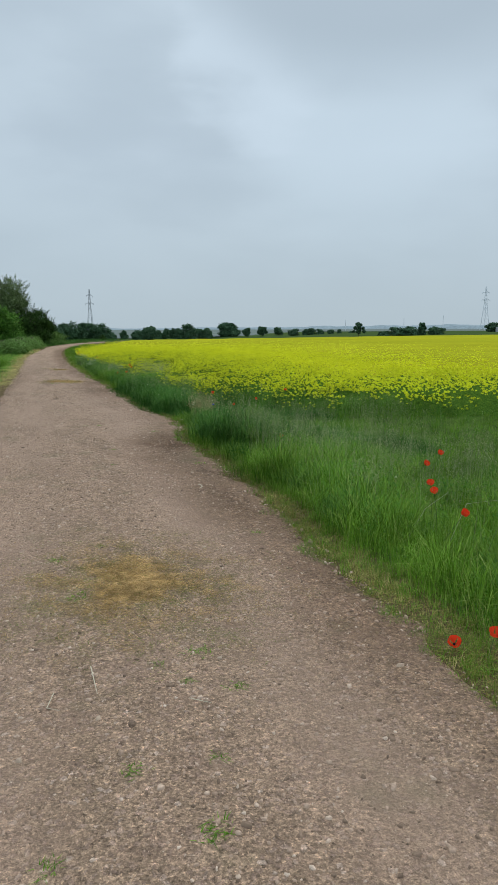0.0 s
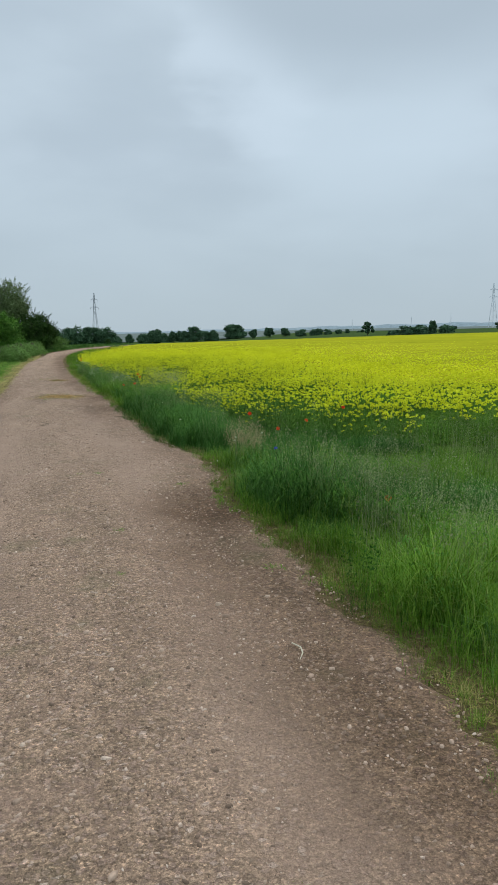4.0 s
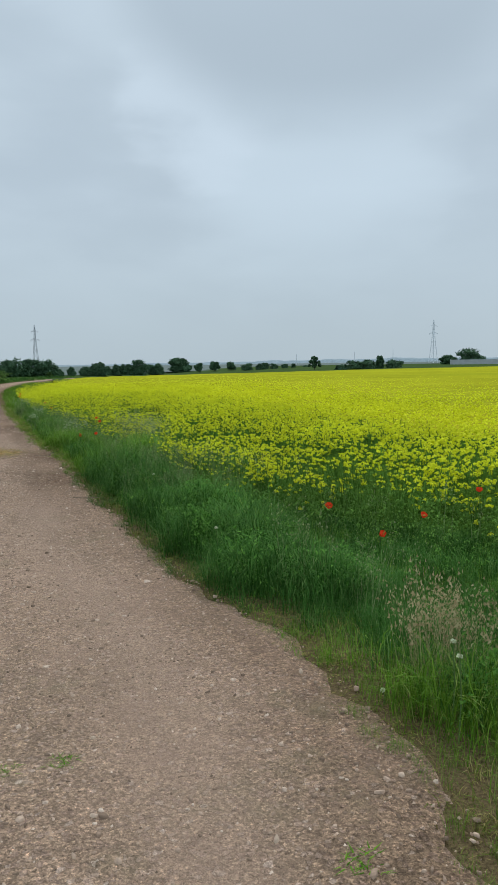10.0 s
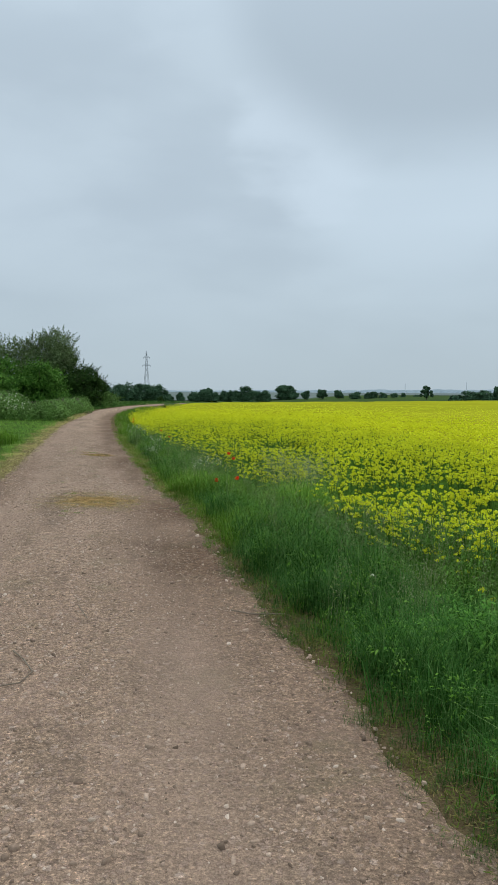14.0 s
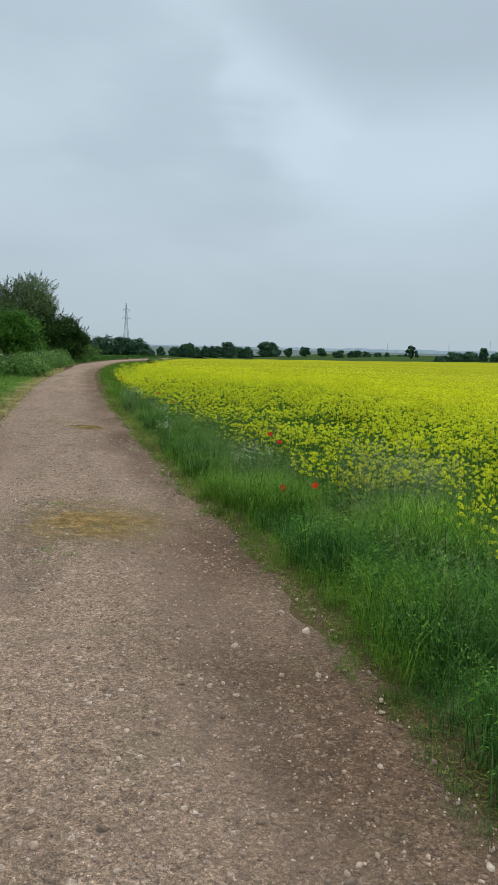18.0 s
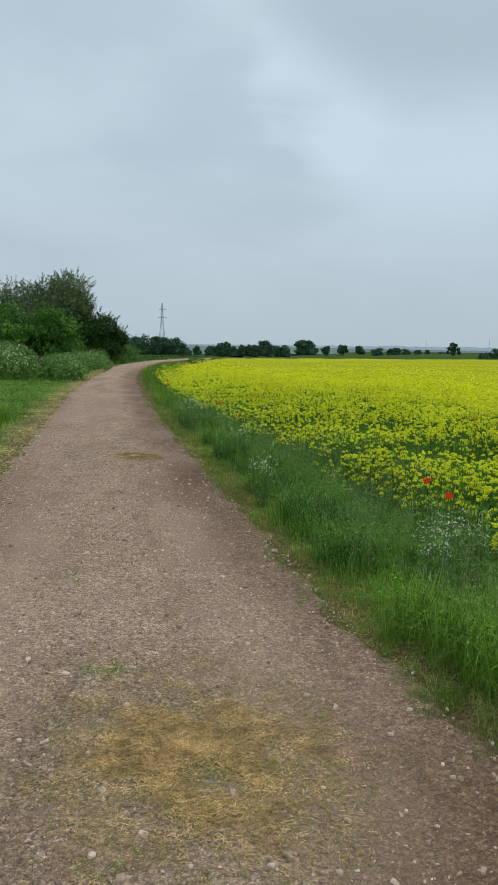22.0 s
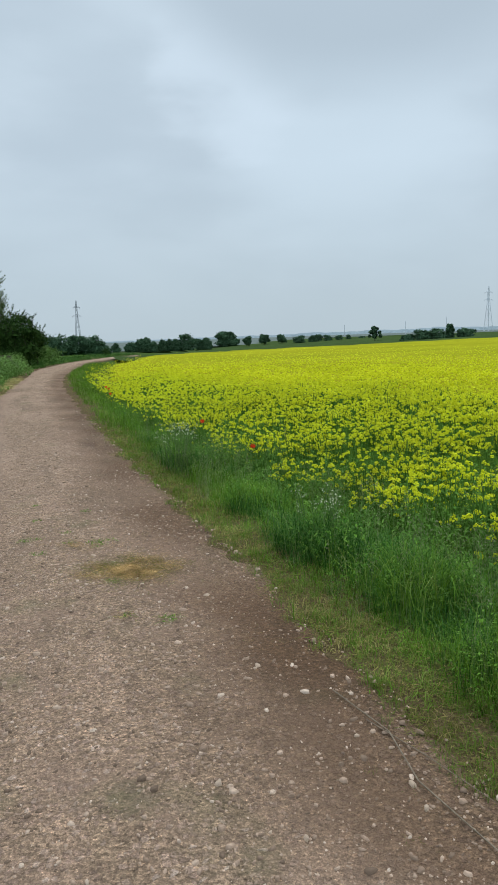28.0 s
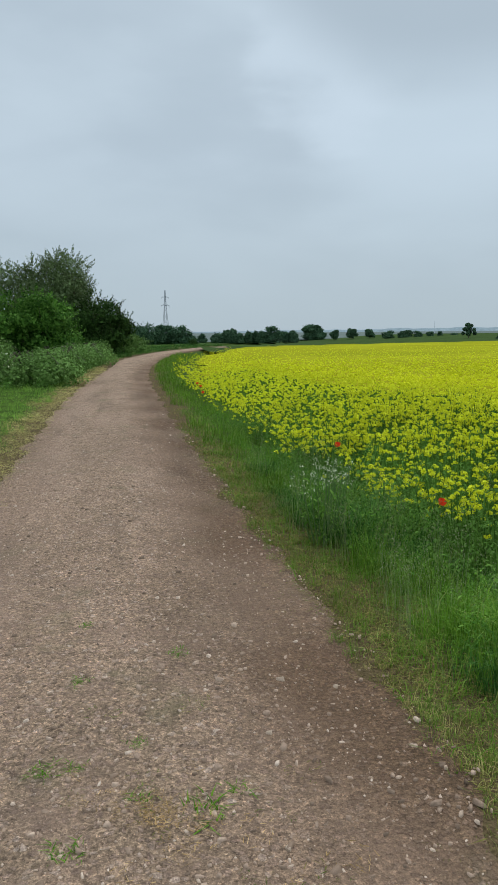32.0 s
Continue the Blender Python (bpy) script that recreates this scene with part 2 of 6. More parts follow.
    col = mix_node(nodes, links, "MIX", earth, col, mix_node(nodes, links, "MULTIPLY", 1.0, (0.30, 0.197, 0.143), range_node(nodes, links, fine, 0.3, 0.7, 0.75, 1.25)))
    # greenish film in scattered spots
    moss = range_node(nodes, links, noise_node(nodes, links, place, 1.7, 5, 0.6), 0.57, 0.70, 0, 0.45)
    col = mix_node(nodes, links, "MIX", moss, col, (0.15, 0.145, 0.07))
    # damp brown soil blotches
    damp = range_node(nodes, links, noise_node(nodes, links, stretch.outputs[0], 2.1, 4, 0.55, 0.4), 0.58, 0.72, 0, 0.32)
    col = mix_node(nodes, links, "MIX", damp, col, (0.105, 0.078, 0.058))
    # worn, finer and pinker wheel tracks, one paler stretch; dark humus along the verge
    wear = nodes.new("ShaderNodeAttribute")
    wear.attribute_name = "wear_and_pale"
    col = mix_node(nodes, links, "MIX", range_node(nodes, links, wear.outputs["Fac"], 0, 1.2, 0, 0.6), col, mix_node(nodes, links, "MULTIPLY", 1.0, (0.39, 0.266, 0.192), range_node(nodes, links, fine, 0.3, 0.7, 0.68, 1.32)))
    humus = nodes.new("ShaderNodeAttribute")
    humus.attribute_name = "humus"
    col = mix_node(nodes, links, "MIX", humus.outputs["Fac"], col, mix_node(nodes, links, "MULTIPLY", 1.0, col, (0.41, 0.35, 0.285)))
    links.new(col, bsdf.inputs["Base Color"])
    bsdf.inputs["Roughness"].default_value = 0.9
    bsdf.inputs["Specular IOR Level"].default_value = 0.12
    h = mix_node(nodes, links, "ADD", 1.0, mix_node(nodes, links, "ADD", 1.0, grit.outputs[0], fine), range_node(nodes, links, lumps, 0.3, 0.7, 0, 2.2))
    h = mix_node(nodes, links, "ADD", 1.0, h, mix_node(nodes, links, "MULTIPLY", 1.0, bedded, (0.8, 0.8, 0.8)))
    bump_node(nodes, links, h, 1.0, 0.006, bsdf)
    return m


def soil_material():
    m, nodes, links, bsdf = material("verge_soil")
    place = nodes.new("ShaderNodeTexCoord").outputs["Object"]
    r = ramp_node(nodes, [(0.3, (0.03, 0.055, 0.009)), (0.5, (0.05, 0.09, 0.014)), (0.7, (0.075, 0.125, 0.02))])
    links.new(noise_node(nodes, links, place, 1.3, 6, 0.65), r.inputs[0])
    f = range_node(nodes, links, noise_node(nodes, links, place, 60, 6, 0.85), 0.34, 0.66, 0.25, 1.6)
    bare = nodes.new("ShaderNodeAttribute")
    bare.attribute_name = "bare"
    col = mix_node(nodes, links, "MIX", bare.outputs["Fac"], r.outputs[0], (0.115, 0.083, 0.042))
    links.new(mix_node(nodes, links, "MULTIPLY", 1.0, col, f), bsdf.inputs["Base Color"])
    bsdf.inputs["Roughness"].default_value = 0.95
    bsdf.inputs["Specular IOR Level"].default_value = 0.02
    bump_node(nodes, links, noise_node(nodes, links, place, 25, 5), 0.8, 0.05, bsdf)
    return m


def crop_material(name, stops, scale, rough=0.7, streaks=False):
    """The closed top of a crop seen from far off: blossoms and gaps."""
    m, nodes, links, bsdf = material(name)
    place = nodes.new("ShaderNodeTexCoord").outputs["Object"]
    fine = noise_node(nodes, links, place, scale, 5, 0.7)
    r = ramp_node(nodes, stops)
    links.new(fine, r.inputs[0])
    f = range_node(nodes, links, noise_node(nodes, links, place, 0.16, 4, 0.6), 0.3, 0.7, 0.82, 1.15)
    col = mix_node(nodes, links, "MULTIPLY", 1.0, r.outputs[0], f)
    if streaks:
        # thinner, greener swathes that run across the field
        swathe = nodes.new("ShaderNodeMapping")
        swathe.inputs["Rotation"].default_value = (0, 0, 0.35)
        swathe.inputs["Scale"].default_value = (0.02, 0.11, 1)
        links.new(place, swathe.inputs[0])
        thin = range_node(nodes, links, noise_node(nodes, links, swathe.outputs[0], 1.0, 4, 0.6), 0.5, 0.72, 0, 0.5)
        col = mix_node(nodes, links, "MIX", thin, col, (0.19, 0.22, 0.014))
    links.new(col, bsdf.inputs["Base Color"])
    bsdf.inputs["Roughness"].default_value = rough
    bsdf.inputs["Specular IOR Level"].default_value = 0.0
    bump_node(nodes, links, fine, 0.7, 0.12, bsdf)
    return m


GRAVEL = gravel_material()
SOIL = soil_material()


def stone_material():
    m, nodes, links, bsdf = material("pebble")
    geo = nodes.new("ShaderNodeNewGeometry")
    info = nodes.new("ShaderNodeObjectInfo")
    place = nodes.new("ShaderNodeTexCoord").outputs["Object"]
    add = nodes.new("ShaderNodeMath")
    add.operation = "ADD"
    links.new(geo.outputs["Random Per Island"], add.inputs[0])
    links.new(info.outputs["Random"], add.inputs[1])
    fr = nodes.new("ShaderNodeMath")
    fr.operation = "FRACT"
    links.new(add.outputs[0], fr.inputs[0])
    r = ramp_node(nodes, [(0.0, (0.14, 0.095, 0.066)), (0.3, (0.25, 0.171, 0.12)), (0.6, (0.35, 0.245, 0.175)), (0.88, (0.455, 0.33, 0.242)), (1.0, (0.58, 0.455, 0.355))])
    links.new(fr.outputs[0], r.inputs[0])
    f = range_node(nodes, links, noise_node(nodes, links, place, 90, 4), 0.3, 0.7, 0.75, 1.25)
    links.new(mix_node(nodes, links, "MULTIPLY", 1.0, r.outputs[0], f), bsdf.inputs["Base Color"])
    bsdf.inputs["Roughness"].default_value = 0.9
    bsdf.inputs["Specular IOR Level"].default_value = 0.12
    return m


PEBBLE = stone_material()
BIG_STONE = plain_material("pale_stone", (0.44, 0.33, 0.24), 0.85, 0, 0.3, 45, 0.4)
GRASS = leaf_material("lush_grass", [(0.0, (0.056, 0.136, 0.012)), (0.5, (0.108, 0.228, 0.02)), (0.85, (0.178, 0.315, 0.035)), (1.0, (0.271, 0.31, 0.089))], 0.6, 0.16, 0.35, 0.9, 0.02)
MEADOW = leaf_material("meadow_grass", [(0.0, (0.151, 0.289, 0.045)), (0.5, (0.216, 0.389, 0.063)), (1.0, (0.284, 0.452, 0.093))], 0.75, 0.35, 0.25, 0.5)
DARK_GRASS = leaf_material("deep_green_grass", [(0.0, (0.022, 0.072, 0.012)), (0.55, (0.042, 0.122, 0.02)), (0.85, (0.075, 0.176, 0.036)), (1.0, (0.14, 0.232, 0.07))], 0.6, 0.14, 0.3, 0.9, 0.02)
DRY_EDGE = leaf_material("dry_grass", [(0.0, (0.09, 0.155, 0.02)), (0.4, (0.145, 0.17, 0.034)), (0.75, (0.235, 0.195, 0.062)), (1.0, (0.35, 0.275, 0.105))], 0.8, 0.2)
TAN = leaf_material("tan_grass", [(0.0, (0.25, 0.27, 0.07)), (0.4, (0.42, 0.365, 0.13)), (1.0, (0.54, 0.45, 0.19))], 0.8, 0.2)
STRAW = leaf_material("straw", [(0.0, (0.19, 0.125, 0.042)), (0.5, (0.42, 0.262, 0.105)), (1.0, (0.60, 0.41, 0.20))], 0.8, 0.15, 0.5, 9.0)
SEED = leaf_material("seed_heads", [(0.0, (0.184, 0.24, 0.096)), (0.6, (0.287, 0.324, 0.156)), (1.0, (0.38, 0.384, 0.216))], 0.8, 0.25)
PALE_SEED = leaf_material("pale_seed_heads", [(0.0, (0.30, 0.235, 0.12)), (0.6, (0.44, 0.35, 0.19)), (1.0, (0.55, 0.46, 0.27))], 0.8, 0.2)
WEED = leaf_material("broad_leaf_weed", [(0.0, (0.036, 0.105, 0.015)), (0.6, (0.064, 0.17, 0.022)), (1.0, (0.11, 0.235, 0.04))], 0.7, 0.25)
FRESH = leaf_material("fresh_weed", [(0.0, (0.055, 0.136, 0.013)), (0.6, (0.098, 0.218, 0.023)), (1.0, (0.185, 0.33, 0.06))], 0.7, 0.3, 0.4, 2.2)
RAPE_GREEN = leaf_material("rapeseed_leaf", [(0.0, (0.05, 0.112, 0.018)), (0.6, (0.088, 0.19, 0.029)), (1.0, (0.14, 0.262, 0.048))], 0.7, 0.25)
RAPE_YELLOW = leaf_material("rapeseed_blossom", [(0.0, (0.58, 0.60, 0.022)), (0.5, (0.69, 0.705, 0.03)), (1.0, (0.79, 0.80, 0.05))], 0.7, 0.45, 0.12)
POPPY = leaf_material("poppy_petal", [(0.0, (0.70, 0.045, 0.015)), (1.0, (0.85, 0.085, 0.03))], 0.6, 0.35, 0.1)
WHITE_BLOOM = leaf_material("white_blossom", [(0.0, (0.42, 0.47, 0.28)), (1.0, (0.66, 0.69, 0.48))], 0.7, 0.3, 0.15)
HEDGE_DARK = leaf_material("dark_hedge_leaf", [(0.0, (0.016, 0.036, 0.009)), (0.6, (0.03, 0.065, 0.014)), (1.0, (0.055, 0.11, 0.024))], 0.65, 0.2)
HEDGE_MID = leaf_material("hedge_leaf", [(0.0, (0.031, 0.084, 0.014)), (0.6, (0.08, 0.188, 0.028)), (1.0, (0.155, 0.305, 0.055))], 0.65, 0.22)
WILLOW = leaf_material("willow_leaf", [(0.0, (0.072, 0.112, 0.04)), (0.6, (0.122, 0.175, 0.07)), (1.0, (0.18, 0.24, 0.11))], 0.65, 0.25)
BRAMBLE = leaf_material("bramble_leaf", [(0.0, (0.072, 0.14, 0.03)), (0.6, (0.119, 0.216, 0.05)), (1.0, (0.183, 0.293, 0.09))], 0.7, 0.25)
# bluish, lifted greens: distance haze is painted into the leaf colour
FAR_LEAF = leaf_material("far_tree_leaf", [(0.0, (0.038, 0.08, 0.044)), (0.6, (0.062, 0.122, 0.062)), (1.0, (0.092, 0.163, 0.086))], 0.7, 0.15, 0.3, 0.15)
BARK = plain_material("bark", (0.085, 0.066, 0.05), 0.9, 0, 0.35, 9, 0.6)
TWIG = plain_material("dead_twig", (0.20, 0.155, 0.11), 0.85, 0, 0.3, 40, 0.3)
PALE_STALK = plain_material("pale_stalk", (0.52, 0.46, 0.34), 0.8, 0, 0.2, 40, 0.1)
STEEL = plain_material("galvanised_steel", (0.22, 0.24, 0.26), 0.55, 0.5, 0.15, 1.5, 0.0)
# steel of the farthest masts, painted pale in place of the haze before them
HAZE_STEEL = plain_material("haze_pale_steel", (0.58, 0.62, 0.65), 0.7, 0.0, 0.1, 1.5, 0.0)
CROP_FAR = crop_material("flowering_crop_top", [(0.28, (0.215, 0.222, 0.016)), (0.44, (0.288, 0.285, 0.016)), (0.58, (0.325, 0.318, 0.017)), (0.80, (0.36, 0.35, 0.02))], 3.2, streaks=True)
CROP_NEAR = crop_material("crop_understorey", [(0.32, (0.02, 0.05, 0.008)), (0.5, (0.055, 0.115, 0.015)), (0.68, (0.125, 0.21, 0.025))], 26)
CROP_GREEN = crop_material("green_crop", [(0.3, (0.036, 0.06, 0.02)), (0.55, (0.053, 0.083, 0.027)), (0.8, (0.072, 0.108, 0.036))], 1.2)


# ---------------- the plan ----------------
def right_edge(y):
    """Where the gravel ends towards the field."""
    return np.interp(y, [-10, 2, 5, 6.7, 8.3, 10.3, 11.2, 12.2, 12.9, 13.6, 15, 17, 19, 20, 22.3, 24, 26, 28, 30, 32, 34, 42, 50, 54, 59, 65, 71, 78, 86, 100, 120],
                     [1.45, 1.48, 1.56, 1.64, 1.64, 1.58, 1.78, 1.86, 1.8, 1.66, 1.54, 1.5, 1.42, 1.47, 1.42, 1.25, 1.2, 1.12, 1.1, 1.05, 0.98, 0.95, 1.05, 1.2, 1.5, 2.05, 2.85, 3.95, 5.8, 11, 21])


def left_edge(y):
    """Where the gravel ends towards the hedge."""
    return np.interp(y, [-10, 20, 28, 34, 43, 48, 54, 60, 66, 72, 78, 86, 100, 120],
                     [-1.3, -1.12, -1.02, -1.02, -1.0, -0.85, -0.5, -0.1, 0.25, 0.85, 1.9, 3.7, 8.2, 18])


def crop_edge(y):
    """Where the flowering crop begins."""
    return np.interp(y, [12.4, 12.9, 13.5, 14.5, 16, 18, 22, 26, 30, 33, 38, 47, 54, 60, 66, 71, 78, 86],
                     [14, 8.5, 5.7, 4.5, 3.65, 3.4, 2.95, 2.82, 2.65, 2.25, 1.98, 1.95, 2.2, 2.6, 3.3, 4.1, 5.4, 8.0])


def crop_end(x):
    """The far edge of the flowering crop."""
    return np.interp(x, [0, 9, 15, 22, 30, 40, 55, 76, 100, 140, 200, 420], [70, 78, 82, 86, 89, 96, 104, 111, 126, 150, 130, -40])


def smooth(a, b, v):
    u = np.clip((v - a) / (b - a), 0, 1)
    return u * u * (3 - 2 * u)


def ground_z(x, y):
    """Height of the soil: the verge falls to the field, the land behind the crop dips to the far groves."""
    x, y = np.asarray(x, float), np.asarray(y, float)
    z = -0.22 * smooth(0.25, 1.7, x - right_edge(y))
    z = z + 0.10 * smooth(0.6, 3.0, left_edge(y) - x)
    z = z - 2.7 * smooth(90, 300, y) * np.clip((135 - x) / 50, 0, 1)
    return z


def ripple(x, y, s, seed=0.0):
    """Cheap smooth noise, about -1 to 1."""
    x, y = np.asarray(x, float) * s + seed, np.asarray(y, float) * s - seed
    return (np.sin(x * 1.7 + 1.3 * np.sin(y * 1.1)) + np.sin(y * 2.3 + 1.7 * np.sin(x * 0.9 + 2)) + np.sin((x + y) * 3.1 + 0.5)) / 3


# ---------------- mesh helpers ----------------
def mesh_object(name, verts, tris, mat, smooth_faces=False):
    """One mesh object from numpy arrays of triangles or quads."""
    verts, tris = np.asarray(verts, np.float32), np.asarray(tris, np.int32)
    k = tris.shape[1]
    me = bpy.data.meshes.new(name)
    me.vertices.add(len(verts))
    me.vertices.foreach_set("co", verts.ravel())
    me.loops.add(tris.size)
    me.loops.foreach_set("vertex_index", tris.ravel())
    me.polygons.add(len(tris))
    me.polygons.foreach_set("loop_start", np.arange(0, tris.size, k, dtype=np.int32))
    if smooth_faces:
        me.polygons.foreach_set("use_smooth", np.ones(len(tris), bool))
    me.update(calc_edges=True)
    me.validate()
    me.materials.append(mat)
    return new(name, me)


def scatter(name, shapes, at, mat, turn=None, size=None, seed=1, smooth_faces=False):
    """Many small pieces joined in one mesh: each place takes one of the shapes, turned about z and scaled."""
    rng = np.random.default_rng(seed)
    n = len(at)
    turn = rng.uniform(0, 2 * math.pi, n) if turn is None else turn
    size = np.ones(n) if size is None else size
    pick = rng.integers(0, len(shapes), n)
    vs, fs, off = [], [], 0
    for k, (v, f) in enumerate(shapes):
        m = pick == k
        c, s = np.cos(turn[m])[:, None], np.sin(turn[m])[:, None]
        x = (v[None, :, 0] * c - v[None, :, 1] * s) * size[m][:, None] + at[m, 0][:, None]
        y = (v[None, :, 0] * s + v[None, :, 1] * c) * size[m][:, None] + at[m, 1][:, None]
        z = v[None, :, 2] * size[m][:, None] + at[m, 2][:, None]
        vs.append(np.stack((x, y, z), -1).reshape(-1, 3))
        fs.append((f[None] + (np.arange(m.sum()) * len(v))[:, None, None]).reshape(-1, 3) + off)
        off += m.sum() * len(v)
    return mesh_object(name, np.concatenate(vs), np.concatenate(fs), mat, smooth_faces)


def blades(rng, count, radius, tall, wide, lean, short=0.5):
    """A tuft of curved, tapering blades."""
    vs, fs = [], []
    for i in range(count):
        a, b = rng.uniform(0, 2 * math.pi, 2)
        r = radius * math.sqrt(rng.random())
        h, l = tall * rng.uniform(short, 1), lean * rng.uniform(0.3, 1.2)
        base = np.array((r * math.cos(a), r * math.sin(a), -0.02))
        d = np.array((math.cos(b), math.sin(b), 0))
        side = np.array((-d[1], d[0], 0)) * wide * rng.uniform(0.6, 1.2) / 2
        mid = base + d * h * l * 0.3 + np.array((0, 0, h * 0.58))
        tip = base + d * h * l + np.array((0, 0, h * (1 - 0.35 * l)))
        o = len(vs)
        vs += [base - side, base + side, mid - side * 0.8, mid + side * 0.8, tip]
        fs += [(o, o + 1, o + 3), (o, o + 3, o + 2), (o + 2, o + 3, o + 4)]
    return np.array(vs), np.array(fs)


def leaflets(rng, count, radius, tall, length, wide, low=0.1, droop=0.5):
    """A leafy weed: diamond leaves set round a short stem."""
    vs, fs = [], []
    for i in range(count):
        a = rng.uniform(0, 2 * math.pi)
        h = tall * rng.uniform(low, 1)
        d = np.array((math.cos(a), math.sin(a), rng.uniform(-droop, 0.6)))
        side = np.array((-math.sin(a), math.cos(a), rng.uniform(-0.3, 0.3))) * wide * rng.uniform(0.6, 1.2) / 2
        p = np.array((math.cos(a), math.sin(a), 0)) * radius * rng.random() * 0.6 + np.array((0, 0, h))
        ln = length * rng.uniform(0.6, 1.2)
        o = len(vs)
        vs += [p, p + d * ln * 0.5 - side, p + d * ln * 0.5 + side, p + d * ln - np.array((0, 0, ln * 0.25))]
        fs += [(o, o + 1, o + 2), (o + 1, o + 3, o + 2)]
    return np.array(vs), np.array(fs)


def petals(rng, centres, per, spread, size):
    """Clusters of small four-cornered flowers round given centres."""
    vs, fs = [], []
    for c in centres:
        for i in range(per):
            d = rng.normal(size=3)
            d /= np.linalg.norm(d)
            d[2] = abs(d[2]) * 1.2 - 0.35
            p = np.array(c) + d * spread * rng.uniform(0.5, 1)
            nrm = d + rng.normal(size=3) * 0.5 + np.array((0, 0, 0.6))
            nrm /= np.linalg.norm(nrm)
            u = np.cross(nrm, rng.normal(size=3))
            u /= np.linalg.norm(u)
            v = np.cross(nrm, u)
            s = size * rng.uniform(0.7, 1.2) / 2
            o = len(vs)
            vs += [p + u * s, p + v * s, p - u * s, p - v * s]
            fs += [(o, o + 1, o + 2), (o, o + 2, o + 3)]
    return np.array(vs), np.array(fs)


def spread_points(rng, n, x0, x1, y0, y1):
    return rng.uniform(x0, x1, n), rng.uniform(y0, y1, n)


def on_ground(x, y, lift=0.0):
    return np.stack((x, y, ground_z(x, y) + lift), -1)


def part(name, bm, mat, parent, label=""):
    me = bpy.data.meshes.new(name)
    bm.to_mesh(me)
    bm.free()
    me.materials.append(mat)
    ob = new(name, me)
    ob.parent = parent
    if label:
        ob["label"] = label
    return ob


def adopt(ob, parent, label=""):
    ob.parent = parent
    if label:
        ob["label"] = label
    return ob


def tube(bm, points, radii, sides=6):
    """A tapering tube through the points."""
    rings = []
    for i, (p, r) in enumerate(zip(points, radii)):
        p = Vector(p)
        q = Vector(points[min(i + 1, len(points) - 1)]) - Vector(points[max(i - 1, 0)])
        q = q.normalized() if q.length > 1e-6 else Vector((0, 0, 1))
        u = q.orthogonal().normalized()
        v = q.cross(u)
        rings.append([bm.verts.new(p + (u * math.cos(2 * math.pi * k / sides) + v * math.sin(2 * math.pi * k / sides)) * r) for k in range(sides)])
    for a, b in zip(rings, rings[1:]):
        for k in range(sides):
            bm.faces.new((a[k], a[(k + 1) % sides], b[(k + 1) % sides], b[k]))
    bm.faces.new(rings[0][::-1])
    bm.faces.new(rings[-1])
    return bm


# ---------------- ground, gravel track ----------------
def lines(stops):
    """Grid lines from (start, end, step) stretches."""
    out = [np.arange(a, b, s) for a, b, s in stops]
    return np.concatenate(out + [np.array([stops[-1][1]])])


def sheet(name, xs, ys, zf, mat, keep=None):
    gx, gy = np.meshgrid(xs, ys)
    v = np.stack((gx, gy, zf(gx, gy)), -1).reshape(-1, 3)
    nx, ny = len(xs), len(ys)
    i = (np.arange(ny - 1)[:, None] * nx + np.arange(nx - 1)[None]).ravel()
    q = np.stack((i, i + 1, i + nx + 1, i + nx), -1)
    if keep is not None:
        cx, cy = v[q][:, :, 0].mean(1), v[q][:, :, 1].mean(1)
        q = q[keep(cx, cy)]
        used, inv = np.unique(q, return_inverse=True)
        v, q = v[used], inv.reshape(q.shape)
    return mesh_object(name, v, q, mat, True)


gx_lines = lines([(-2500, -300, 550), (-300, -40, 40), (-40, -8, 4), (-8, -2, 0.5), (-2, 6, 0.18), (6, 14, 0.5), (14, 60, 4), (60, 300, 20), (300, 2500, 440)])
gy_lines = lines([(-600, -60, 180), (-60, -12, 12), (-12, -2, 1), (-2, 50, 0.3), (50, 90, 1.0), (90, 400, 12), (400, 4000, 450)])
ground = sheet("ground", gx_lines, gy_lines, lambda x, y: ground_z(x, y) - 0.06 * smooth(0.02, 0.2, np.minimum(x - left_edge(y), right_edge(y) - x)) * (y < 103) + 0.006 * ripple(x, y, 1.3) * (np.abs(x) < 40), SOIL)
flat_co = np.empty(len(ground.data.vertices) * 3, np.float32)
ground.data.vertices.foreach_get("co", flat_co)
co = flat_co.reshape(-1, 3)
past = np.maximum(co[:, 0] - right_edge(co[:, 1]), left_edge(co[:, 1]) - co[:, 0])
worn = smooth(0.75, 0.3, past + 0.22 * ripple(co[:, 0], co[:, 1], 1.6)) * (co[:, 1] < 103)
ground.data.attributes.new("bare", "FLOAT", "POINT").data.foreach_set("value", worn.astype(np.float32))
tagged(ground, "grass-grown brown-green soil sheet of the farmland", "ground", kind="structure")


def track_z(x, y):
    """Two shallow wheel ruts and a slightly higher middle."""
    mid = (right_edge(y) + left_edge(y)) / 2
    u = np.abs(x - mid)
    return 0.016 + 0.012 * np.exp(-(u / 0.35) ** 2) - 0.014 * np.exp(-((u - 0.72) / 0.28) ** 2) + 0.006 * ripple(x, y, 2.2) + 0.003 * ripple(x, y, 7.0, 4)


